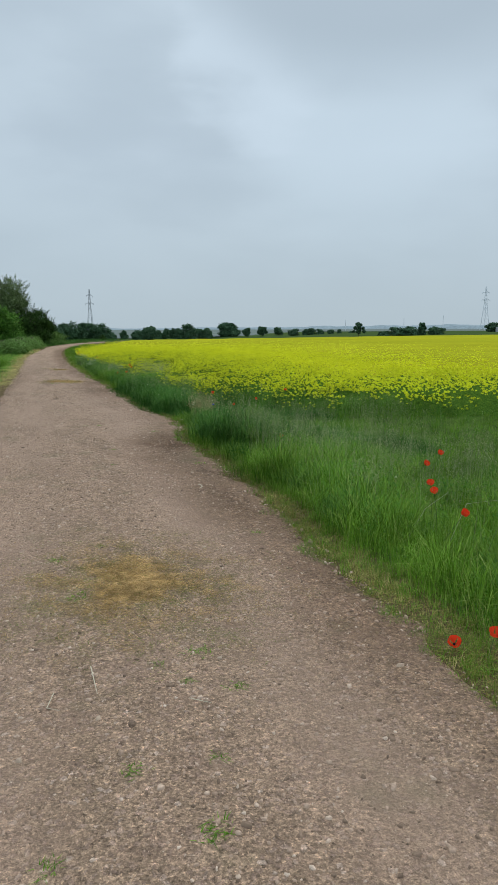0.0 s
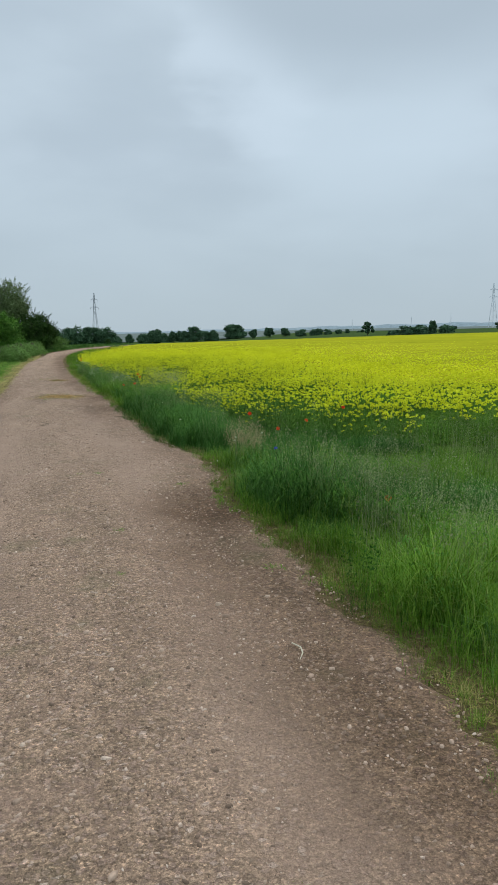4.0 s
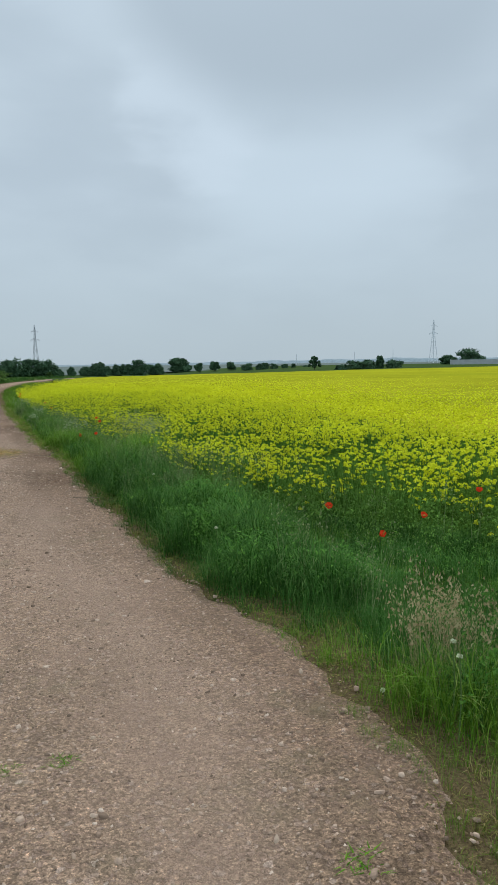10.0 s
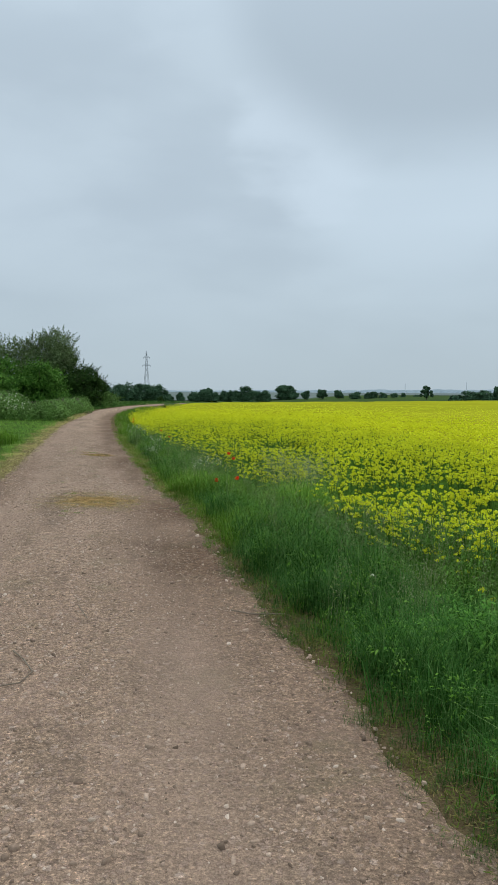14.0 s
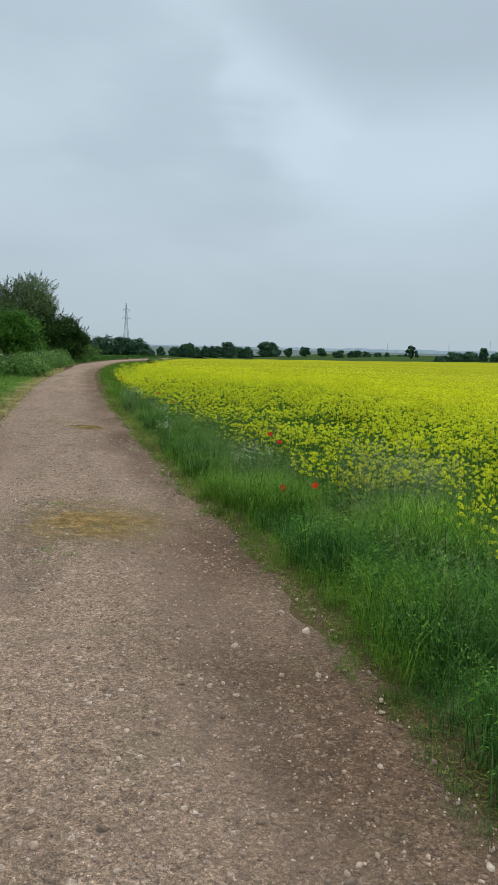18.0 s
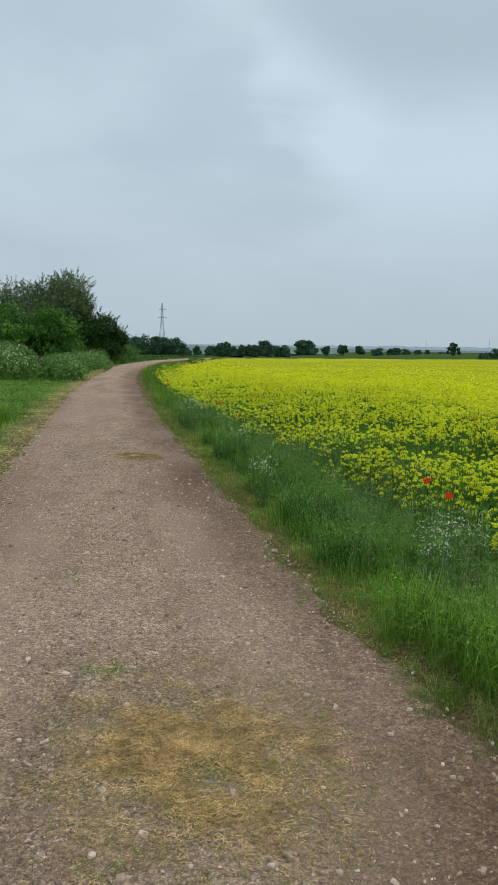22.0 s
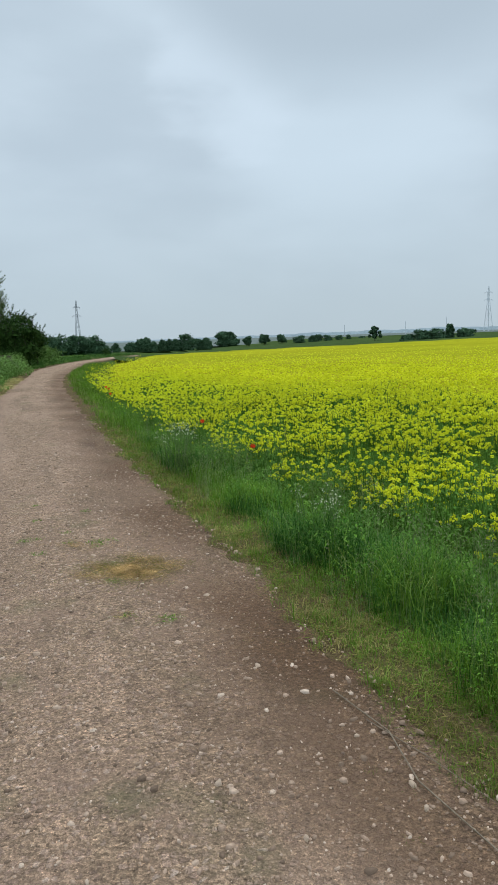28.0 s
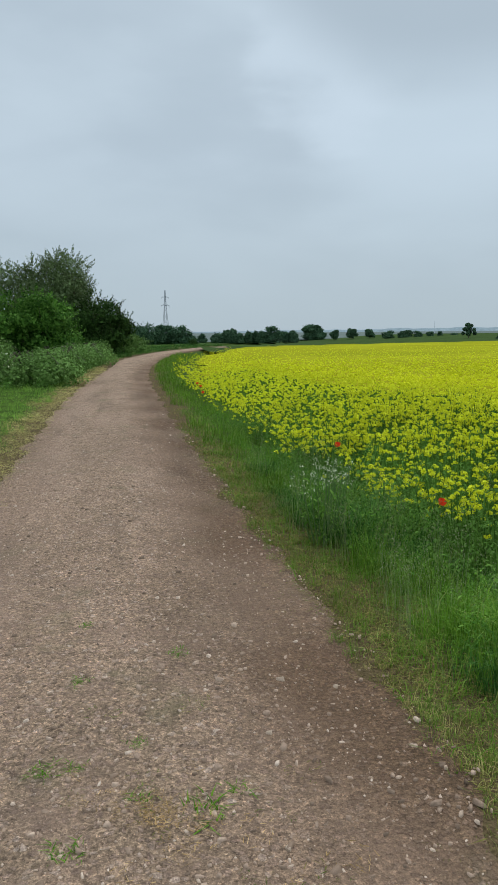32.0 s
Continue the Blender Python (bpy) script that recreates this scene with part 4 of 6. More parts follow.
far_fields = sheet("far_fields", lines([(-1500, -100, 200), (-100, 700, 40), (700, 2200, 300)]), lines([(180, 500, 20), (500, 800, 60), (800, 1900, 220)]),
                   lambda x, y: ground_z(x, y) + 0.35, HAZY_FIELD, lambda x, y: y > crop_end(np.clip(x, 0, 420)) + np.interp(x, [0, 150, 260], [262, 215, 262]))
tagged(far_fields, "fields towards the horizon, greyed by painted haze", "field", kind="structure")

# pale green strip of another crop behind the flowering field
green_strip = sheet("green_crop_strip", lines([(-2, 40, 3), (40, 460, 15)]), lines([(80, 140, 3), (140, 560, 14)]),
                    lambda x, y: ground_z(x, y) + 0.28 + 0.05 * ripple(x, y, 0.6), CROP_GREEN,
                    lambda x, y: (y > crop_end(x) + 0.5) & (y < crop_end(x) + np.interp(x, [0, 150, 260], [275, 230, 275])) & (x > right_edge(np.minimum(y, 119)) + 1.0) & (x > 6))
tagged(green_strip, "low green cereal crop behind the yellow field", "crop", kind="stuff")


# ---------------- the flowering crop ----------------
def crop_top(x, y):
    """Height of the blossom tops: lower along the margin."""
    return -0.22 + 0.50 + 0.16 * smooth(0.0, 3.0, x - crop_edge(y)) + 0.025 * ripple(x, y, 0.5) + 0.02 * ripple(x, y, 1.7, 3)


def nearest_view(x, y):
    """How near the walker comes to a spot of the field that lies ahead on the right."""
    return np.where(y - 28.4 > 1.48 * x, np.hypot(x, y - 28.4), 1.79 * x)


def in_crop(x, y):
    return (x > crop_edge(y) + 0.22 * ripple(x, y, 1.1) + 0.12 * ripple(x, y, 3.7, 1)) & (y < crop_end(x)) & (y > 12.4)


crop_far = sheet("yellow_crop_canopy", lines([(2, 24, 0.5), (24, 40, 1), (40, 90, 4), (90, 420, 15)]), lines([(12, 26, 0.5), (26, 60, 0.8), (60, 120, 3), (120, 560, 12)]),
                 lambda x, y: crop_top(x, y) - np.interp(nearest_view(x, y), [12, 17, 22, 40], [0.25, 0.10, 0.03, -0.01]) - 0.6 * (1 - smooth(15.5, 20, y)) - 0.3 * (1 - smooth(1.2, 4.0, x - crop_edge(y))), CROP_FAR,
                 lambda x, y: (x > crop_edge(y) + 1.0) & (y < crop_end(x)) & (nearest_view(x, y) > 13 + 1.5 * ripple(x, y, 0.8)) & (y > 16.5 + 0.6 * ripple(x, y, 0.7)) & (x < 1.15 * y + 12))
tagged(crop_far, "closed yellow blossom canopy of the far rapeseed field", "crop", kind="stuff")
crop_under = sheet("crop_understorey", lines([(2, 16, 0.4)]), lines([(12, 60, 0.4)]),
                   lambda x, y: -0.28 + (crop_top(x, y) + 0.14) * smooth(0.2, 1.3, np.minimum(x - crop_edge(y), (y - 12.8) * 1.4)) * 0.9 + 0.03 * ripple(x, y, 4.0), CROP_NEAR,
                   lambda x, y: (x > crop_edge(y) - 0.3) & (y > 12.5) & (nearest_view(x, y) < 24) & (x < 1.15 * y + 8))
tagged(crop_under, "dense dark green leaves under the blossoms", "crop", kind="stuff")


def rape_plant(rng, racemes, per, petal, leaves_n, tall):
    """Blossom clusters and the leafy stems under them, as two shapes; the tops lie at z = 0."""
    cent = [(*rng.uniform(-0.15, 0.15, 2), -0.02 - 0.10 * rng.random() * (i > 0)) for i in range(racemes)]
    flowers = petals(rng, cent, per, 0.026 if petal < 0.03 else 0.027, petal)
    vs, fs = [], []
    for c in cent:
        c = np.array(c)
        foot = np.array((c[0] * 0.2, c[1] * 0.2, -tall))
        side = np.array((rng.normal(), rng.normal(), 0))
        side = side / np.linalg.norm(side) * 0.004
        o = len(vs)
        vs += [foot - side, foot + side, c + side, c - side]
        fs += [(o, o + 1, o + 2), (o, o + 2, o + 3)]
    if not leaves_n:
        return flowers, (np.array(vs), np.array(fs))
    lv, lf = leaflets(rng, leaves_n, 0.2, tall * 0.78, 0.05, 0.016)
    lv = lv - np.array((0, 0, tall * 0.80))
    return flowers, (np.concatenate((np.array(vs), lv)), np.concatenate((np.array(fs), lf + len(vs))))


def rape_stand(name, count, box, near, far, racemes, per, petal, leaves_n, seed, thin=-9.0):
    r = np.random.default_rng(seed)
    kinds = [rape_plant(r, racemes, per, petal, leaves_n, 0.5) for i in range(7)]
    x, y = spread_points(r, count, *box)
    d = nearest_view(x, y) * (1 + r.normal(0, 0.14, count))
    k = in_crop(x, y) & (d >= near) & (d < far) & (x < 1.15 * y + 8)
    x, y = x[k], y[k]
    border = np.minimum(x - crop_edge(y), (y - 12.6) * 0.8)
    z = crop_top(x, y) + r.normal(0, 0.045, len(x)) - 0.26 * r.random(len(x)) ** 1.5 * (1 - smooth(0.4, 2.6, border))
    at, turn, size = np.stack((x, y, z), -1), r.uniform(0, 6.28, len(x)), r.uniform(0.8, 1.15, len(x))
    full = (ripple(x, y, 0.9, 2) + 0.5 * ripple(x, y, 2.3, 7) + r.normal(0, 0.35, len(x)) + 1.2 * smooth(0.1, 3.4, border)) > thin
    head = scatter(name + "_blossoms", [k[0] for k in kinds], at[full], RAPE_YELLOW, turn[full], size[full], seed)
    tagged(head, "bright yellow rapeseed blossoms", "flowers", kind="stuff")
    if leaves_n:
        green = scatter(name + "_stems", [k[1] for k in kinds], at, RAPE_GREEN, turn, size, seed)
        tagged(green, "green rapeseed stems and leaves", "crop", kind="stuff")


rape_stand("near_rapeseed", 6400, (2.0, 6.5, 12.5, 38), 0, 7.5, 5, 18, 0.0205, 24, 20, 0.0)
rape_stand("second_rapeseed", 7600, (2.0, 8.0, 12.5, 41), 7.5, 11.5, 5, 11, 0.029, 18, 21, -0.1)
rape_stand("middle_rapeseed", 21000, (2.0, 16.5, 12.5, 56), 11, 24, 4, 4, 0.045, 0, 22, -0.45)
rape_stand("farther_rapeseed", 22000, (2.0, 30.0, 12.5, 80), 24, 40, 2, 3, 0.045, 0, 23, -0.5)

# ---------------- verges ----------------
def arching(rng, count, radius, tall, wide):
    """A tuft of long blades that rise and then bow outward, their tips hanging over."""
    vs, fs = [], []
    for i in range(count):
        a = rng.uniform(0, 2 * math.pi)
        r = radius * math.sqrt(rng.random())
        b = a + rng.normal(0, 0.7)
        h = tall * rng.uniform(0.2, 1) ** 0.8
        bow = rng.uniform(0.35, 1.15)
        d = np.array((math.cos(b), math.sin(b), 0))
        side = np.array((-d[1], d[0], 0)) * wide * rng.uniform(0.55, 1.2) / 2
        base = np.array((r * math.cos(a), r * math.sin(a), -0.02))
        mid = base + d * h * bow * 0.18 + np.array((0, 0, h * 0.55))
        high = base + d * h * bow * 0.5 + np.array((0, 0, h * (0.93 - 0.18 * bow)))
        tip = base + d * h * bow * 0.92 + np.array((0, 0, h * (1.0 - 0.55 * bow)))
        o = len(vs)
        vs += [base - side, base + side, mid - side, mid + side, high - side * 0.75, high + side * 0.75, tip]
        fs += [(o, o + 1, o + 3), (o, o + 3, o + 2), (o + 2, o + 3, o + 5), (o + 2, o + 5, o + 4), (o + 4, o + 5, o + 6)]
    return np.array(vs), np.array(fs)


rng = np.random.default_rng(31)
TALL = [blades(rng, 20, 0.11, 0.36, 0.0058, 0.75, 0.35) for i in range(9)]
LUSH = [blades(rng, 30, 0.12, 0.32, 0.0038, 0.85, 0.25) for i in range(9)]
LONG = [arching(rng, 38, 0.14, 0.70, 0.0038) for i in range(10)]
SHORT = [blades(rng, 24, 0.09, 0.075, 0.0034, 1.1, 0.3) for i in range(7)]


def thatch(rng, count, radius, length, wide, rise):
    """Dead stalks lying crosswise, almost flat."""
    vs, fs = [], []
    for i in range(count):
        a, b = rng.uniform(0, 6.28, 2)
        r = radius * math.sqrt(rng.random())
        ln = length * rng.uniform(0.4, 1.1) / 2
        p = np.array((r * math.cos(a), r * math.sin(a), rng.uniform(0.001, rise)))
        d = np.array((math.cos(b), math.sin(b), rng.uniform(-0.12, 0.3))) * ln
        s = np.array((-math.sin(b), math.cos(b), rng.uniform(-0.6, 0.6))) * wide / 2
        o = len(vs)
        vs += [p - d - s, p - d + s, p + d + s * 0.5, p + d - s * 0.5]
        fs += [(o, o + 1, o + 2), (o, o + 2, o + 3)]
    return np.array(vs), np.array(fs)


FRINGE = [blades(rng, 22, 0.07, 0.12, 0.0032, 1.0, 0.3) for i in range(7)]
FLAT_STRAW = [thatch(rng, 24, 0.07, 0.024, 0.0019, 0.010) for i in range(7)]
MAT = [thatch(rng, 21, 0.10, 0.026, 0.0029, 0.018) for i in range(7)]
LEAFY = [leaflets(rng, 46, 0.14, 0.30, 0.028, 0.011) for i in range(8)]
CROP_LEAF = [leaflets(rng, 36, 0.18, 0.36, 0.036, 0.013) for i in range(6)]
FINE = [leaflets(rng, 42, 0.16, 0.24, 0.023, 0.0095) for i in range(8)]


def seed_stalks(rng, count, radius, tall, grain=0.009):
    """Thin stalks with a loose head of grains."""
    vs, fs = [], []
    for i in range(count):
        a, r = rng.uniform(0, 6.28), radius * math.sqrt(rng.random())
        foot = np.array((r * math.cos(a), r * math.sin(a), 0))
        top = foot + np.array((rng.normal(0, 0.06), rng.normal(0, 0.06), tall * rng.uniform(0.7, 1.1)))
        side = np.array((math.sin(a), -math.cos(a), 0)) * 0.0011
        o = len(vs)
        vs += [foot - side, foot + side, top]
        fs += [(o, o + 1, o + 2)]
        for k in range(9):
            p = top - np.array((0, 0, k * 0.014)) + rng.normal(0, 0.012, 3)
            u, w = rng.normal(0, grain * 0.31, 3), rng.normal(0, 0.003, 3) + np.array((0, 0, grain))
            o = len(vs)
            vs += [p - u, p + u, p + w]
            fs += [(o, o + 1, o + 2)]
    return np.array(vs), np.array(fs)


PUFF = [seed_stalks(rng, 7, 0.06, 0.46, 0.012) for i in range(4)]
STALKS = [seed_stalks(rng, 7, 0.12, 0.58) for i in range(6)]


def verge(name, shapes, count, box, where, mat, label, seed, size=(0.7, 1.15), stature=0.0, category="grass"):
    """Growth strewn over the spots that where() picks; stature: the shapes' own height, where they follow the growth."""
    r = np.random.default_rng(seed)
    x, y = spread_points(r, count, *box)
    k = where(x, y, r)
    x, y = x[k], y[k]
    s = r.uniform(*size, len(x))
    if stature:
        s = s * np.clip(growth(x, y) / stature, 0.3, 1.3 if category == "weeds" else 1.7)
    else:
        s = s * np.clip(0.3 + (np.maximum(out(x, y), out_left(x, y)) - 0.05) / 0.01, 0.36, 1)
    ob = scatter(name, shapes, on_ground(x, y), mat, None, s, seed)
    return tagged(ob, label, category, kind="stuff")


# tussocks and mounds of the field-side verge: x, y, half widths, height above the soil
MOUNDS = [(2.55, 9.9, 0.75, 1.0, 0.68), (3.3, 9.2, 0.8, 0.9, 0.57), (2.05, 9.75, 0.35, 0.45, 0.46), (2.05, 13.7, 0.38, 0.45, 0.49), (2.55, 13.4, 0.4, 0.5, 0.43), (1.95, 14.9, 0.35, 0.5, 0.48), (2.5, 15.1, 0.42, 0.6, 0.56), (1.88, 16.2, 0.34, 0.45, 0.49), (2.55, 16.5, 0.4, 0.5, 0.52),
          (1.9, 17.5, 0.34, 0.42, 0.45), (1.82, 18.8, 0.32, 0.4, 0.41), (2.3, 18.4, 0.4, 0.6, 0.52), (1.82, 19.9, 0.33, 0.4, 0.46), (2.3, 20.2, 0.4, 0.5, 0.49), (1.95, 21.4, 0.35, 0.5, 0.42), (3.0, 21.9, 0.5, 0.9, 0.6), (1.65, 23.6, 0.3, 0.4, 0.46), (2.0, 23.0, 0.4, 0.6, 0.5),
          (1.72, 26.1, 0.35, 0.45, 0.46), (1.7, 24.8, 0.3, 0.4, 0.36), (1.85, 27.5, 0.4, 0.5, 0.42), (1.6, 29.5, 0.35, 0.5, 0.46), (1.95, 28.6, 0.4, 0.5, 0.42), (1.65, 31.2, 0.35, 0.5, 0.38), (1.5, 33.1, 0.35, 0.6, 0.46), (2.05, 7.2, 0.4, 0.5, 0.5), (2.6, 6.2, 0.6, 0.6, 0.56),
          (2.2, 4.9, 0.4, 0.6, 0.5), (3.2, 7.6, 0.7, 0.7, 0.58), (2.35, 11.62, 0.5, 0.36, 0.42)]
mound_rng = np.random.default_rng(19)
for i in range(70):
    y = mound_rng.uniform(2, 36)
    MOUNDS.append((float(right_edge(y)) + mound_rng.uniform(0.35, 1.5), y, *mound_rng.uniform(0.14, 0.32, 2), mound_rng.uniform(0.3, 0.52) * float(np.interp(y, [20, 26], [1.05, 0.85]))))


def growth(x, y):
    """Height of the verge's growth above the soil: a low sward with tussocks and mounds, lower towards the gravel."""
    sward = np.interp(y, [2, 6, 8, 9, 10.5, 12, 13.2, 16, 19, 21, 24, 36], [0.36, 0.38, 0.30, 0.28, 0.26, 0.31, 0.3, 0.28, 0.26, 0.26, 0.22, 0.24]) * (1 + 0.22 * ripple(x, y, 1.6, 3) + 0.2 * ripple(x, y, 4.1, 1))
    top = np.array(sward)
    for cx, cy, rx, ry, h in MOUNDS:
        d = ((x - cx) / rx) ** 2 + ((y - cy) / ry) ** 2
        top = np.maximum(top, h * np.sqrt(np.clip(1.25 - d, 0, 1)))
    start = np.interp(y, [4, 8, 9.5, 11, 12.6, 13.2, 20, 22, 26, 28, 34], [0.14, 0.06, 0.06, 0.03, 0.02, 0.02, 0.03, 0.05, 0.1, 0.22, 0.22])
    width = np.interp(y, [4, 8, 10, 12, 13.5, 19, 22, 36], [0.5, 0.42, 0.36, 0.36, 0.38, 0.36, 0.34, 0.35])
    top = top * (1 - 0.4 * np.clip(ripple(x, y, 2.9, 5) - 0.05, 0, 1) - 0.25 * np.clip(ripple(x, y, 6.3, 2), 0, 1))
    return top * (0.2 + 0.8 * smooth(0, 1, (x - right_edge(y) - start) / width))


def out(x, y):
    return x - right_edge(y)


def out_left(x, y):
    return left_edge(y) - x


def clumpy(x, y, r, s, seed, spread=0.35):
    return ripple(x, y, s, seed) + r.normal(0, spread, len(x))


def seen_right(x, y):
    return x < 0.95 * y + 2.0


def before_crop(x, y, over=0.5):
    return x < crop_edge(y) + over


# field-side verge, near stretch
def verge_where(lo, hi, reach, over=0.3):
    """Spots of the verge whose growth lies between lo and hi."""
    def where(x, y, r):
        g = growth(x, y) * (1 + r.normal(0, 0.18, len(x)))
        return (out(x, y) > reach + 0.12 * ripple(x, y, 1.9)) & before_crop(x, y, over) & seen_right(x, y) & (g > lo) & (g < hi)
    return where


def deep(x, y, r):
    """Where the dark, bluish grass stands rather than the fresh one."""
    kind = ripple(x, y, 0.7, 4) + 0.6 * ripple(x, y, 1.7, 8) + r.normal(0, 0.3, len(x)) + np.interp(y, [6, 8, 9, 11, 12.5, 14, 19, 21, 24, 36], [-0.7, -0.5, 0.5, -0.6, 0.6, 1.1, 0.9, -0.1, -0.15, -0.1])
    return (kind > 0) & ((out(x, y) > 0.32) | ((y > 12.8) & (y < 19.5)))


GROWN = (0.85, 1.15)
for tone, mat, text, seed in ((False, GRASS, "tall lush green verge grass", 41), (True, DARK_GRASS, "dense deep green arching verge grass", 42)):
    verge("deep_verge_grass" if tone else "verge_grass", LONG, 20000, (1.2, 5.2, 1.0, 36), lambda x, y, r, f=verge_where(0.42, 2, 0.12): f(x, y, r) & (deep(x, y, r) == tone), mat, text, seed, GROWN, 0.62)
    verge("deep_low_grass" if tone else "low_verge_grass", LUSH, 19000, (1.0, 5.2, 1.0, 36), lambda x, y, r, f=verge_where(0.035, 0.5, 0.0): f(x, y, r) & (deep(x, y, r) == tone), mat, text.replace("tall", "short").replace("dense", "low"), seed + 60, GROWN, 0.30)
verge("verge_edge_grass", SHORT, 6000, (0.9, 3.0, 0.8, 40), lambda x, y, r: (out(x, y) > -0.02 + 0.12 * ripple(x, y, 2.6) + r.normal(0, 0.13, len(x))) & (out(x, y) < 0.5 + 0.15 * ripple(x, y, 1.2)), DRY_EDGE, "short yellowing grass along the gravel's edge", 43, (0.6, 1.4))
verge("dry_fringe", FRINGE, 26000, (0.9, 3.0, 1.2, 36), lambda x, y, r: (out(x, y) > -0.03 + 0.1 * ripple(x, y, 2.3) + np.abs(r.normal(0, 0.08, len(x)))) & (out(x, y) < np.interp(y, [2, 8, 10, 11.5, 12.5, 13.5, 19, 21, 26, 28, 31, 36], [0.42, 0.28, 0.2, 0.1, 0.07, 0.05, 0.05, 0.16, 0.2, 0.28, 0.3, 0.3]) + 0.1 * ripple(x, y, 1.3, 4)), DRY_EDGE, "straw-tinged grass fringe between gravel and verge", 59, (0.25, 0.7))
verge("tan_fringe", FRINGE, 9000, (0.9, 2.6, 2.6, 34), lambda x, y, r: (out(x, y) > 0.0 + 0.1 * ripple(x, y, 2.3) + np.abs(r.normal(0, 0.06, len(x)))) & (out(x, y) < 0.3 + 0.14 * ripple(x, y, 1.5, 4)) & (clumpy(x, y, r, 1.1, 12, 0.3) > np.interp(y, [6, 8, 10, 12.5, 20, 22], [-0.2, 0.2, 0.3, 0.9, 0.9, 0.05])), TAN, "tan dry grass fringe between gravel and verge", 80, (0.4, 0.85))
verge("dry_mat", MAT, 17000, (0.8, 3.0, 0.8, 38), lambda x, y, r: (out(x, y) > -0.1 + 0.12 * ripple(x, y, 2.6) + r.normal(0, 0.1, len(x))) & (out(x, y) < np.interp(y, [3, 9, 20, 26, 28, 34, 38], [0.4, 0.2, 0.25, 0.45, 0.62, 0.55, 0.3]) + 0.12 * ripple(x, y, 1.2)), DRY_EDGE, "matted brown dead grass along the gravel", 60, (0.8, 1.3))
verge("hedge_side_dry_mat", MAT, 6000, (-2.3, -0.3, 22, 60), lambda x, y, r: (out_left(x, y) > -0.1 + 0.1 * ripple(x, y, 2.0)) & (out_left(x, y) < 0.6 + 0.2 * ripple(x, y, 1.0)), TAN, "matted tan dead grass along the gravel", 62, (1.2, 1.9))
verge("low_edge_grass", SHORT, 5500, (0.9, 3.2, 0.8, 40), lambda x, y, r: (out(x, y) > 0.05 + 0.12 * ripple(x, y, 2.1) + np.abs(r.normal(0, 0.1, len(x)))) & (out(x, y) < 0.7), GRASS, "short green grass along the verge", 44, (0.7, 1.7))
verge("leafy_weeds", LEAFY, 6000, (0.9, 4.2, 0.8, 40), lambda x, y, r: (out(x, y) > 0.42) & before_crop(x, y, 0.2) & seen_right(x, y) & (clumpy(x, y, r, 0.6, 5, 0.25) > np.interp(y, [10, 24, 30], [0.35, 0.0, -0.25])), WEED, "leafy dark green weeds in the verge", 45, (0.75, 1.25), 0.36, category="weeds")
verge("mound_weeds", LEAFY, 9000, (1.6, 4.2, 4.0, 21), lambda x, y, r: (growth(x, y) > 0.32) & before_crop(x, y, 0.2) & (ripple(x, y, 1.1, 9) + r.normal(0, 0.4, len(x)) + np.interp(y, [8.5, 9.2, 10.4, 11], [0, 0.7, 0.7, 0]) > 0.35), WEED, "leafy dark green weeds among the mounds of grass", 64, (0.8, 1.2), 0.36, category="weeds")
verge("fine_weeds", FINE, 8000, (0.9, 4.2, 14, 42), lambda x, y, r: (out(x, y) > 0.15 + 0.12 * ripple(x, y, 1.4)) & before_crop(x, y, 0.3) & (r.random(len(x)) < np.interp(y, [14, 19], [0.15, 1])), FRESH, "small-leaved bright green weeds in the verge", 50, (0.7, 1.25), 0.32, category="weeds")
verge("crop_margin_leaves", CROP_LEAF, 17000, (1.9, 12.0, 6, 40), lambda x, y, r: (x > crop_edge(y) - 0.7) & (x < crop_edge(y) + 1.5) & seen_right(x, y), RAPE_GREEN, "dark green leaves at the crop's margin", 46, (0.8, 1.3), category="crop")
verge("headland_weeds", CROP_LEAF, 1300, (3.0, 16.0, 3.5, 14.5), lambda x, y, r: (x > 3.0 + 0.5 * ripple(x, y, 0.7)) & before_crop(x, y, 0.5) & (x < 1.05 * y + 2), WEED, "low dark green growth on the bare headland", 47, (0.6, 1.0), category="weeds")
verge("headland_grass", TALL, 2000, (3.0, 16.0, 3.5, 14.5), lambda x, y, r: before_crop(x, y, 0.5) & (x < 1.05 * y + 2), GRASS, "green grass on the headland before the crop", 48, (0.5, 0.8))
verge("seed_head_grass", STALKS, 2600, (1.8, 6.5, 4.0, 34), lambda x, y, r: (out(x, y) > 0.6) & before_crop(x, y, 0.7) & (clumpy(x, y, r, 0.55, 9, 0.2) > 0.2), SEED, "feathery pale seed heads of tall grass", 49, (0.75, 1.1))
verge("small_seed_heads", STALKS, 1500, (1.2, 3.4, 17, 36), lambda x, y, r: (out(x, y) > 0.3) & before_crop(x, y, 0.2) & (clumpy(x, y, r, 1.3, 15, 0.4) > 0.0), SEED, "small pale seed heads among the verge weeds", 81, (0.5, 0.85))
verge("feather_grass_clump", STALKS, 110, (2.6, 3.7, 22.0, 23.6), lambda x, y, r: np.hypot((x - 3.1) / 0.5, (y - 22.8) / 0.7) < 1, SEED, "hazy clump of pale feathery grass", 75, (1.15, 1.5))
verge("feather_grass_stand", STALKS, 150, (2.0, 3.8, 8.6, 10.8), lambda x, y, r: np.hypot((x - 2.9) / 0.8, (y - 9.7) / 1.0) < 1, SEED, "hazy pale seed heads over tall grass", 77, (0.9, 1.25))
verge("feathery_seed_heads", STALKS, 260, (2.1, 4.3, 5.4, 8.6), lambda x, y, r: (out(x, y) > 0.55) & (clumpy(x, y, r, 0.8, 6, 0.3) > -0.1), SEED, "hazy pale seed heads over tall grass", 79, (0.85, 1.2))
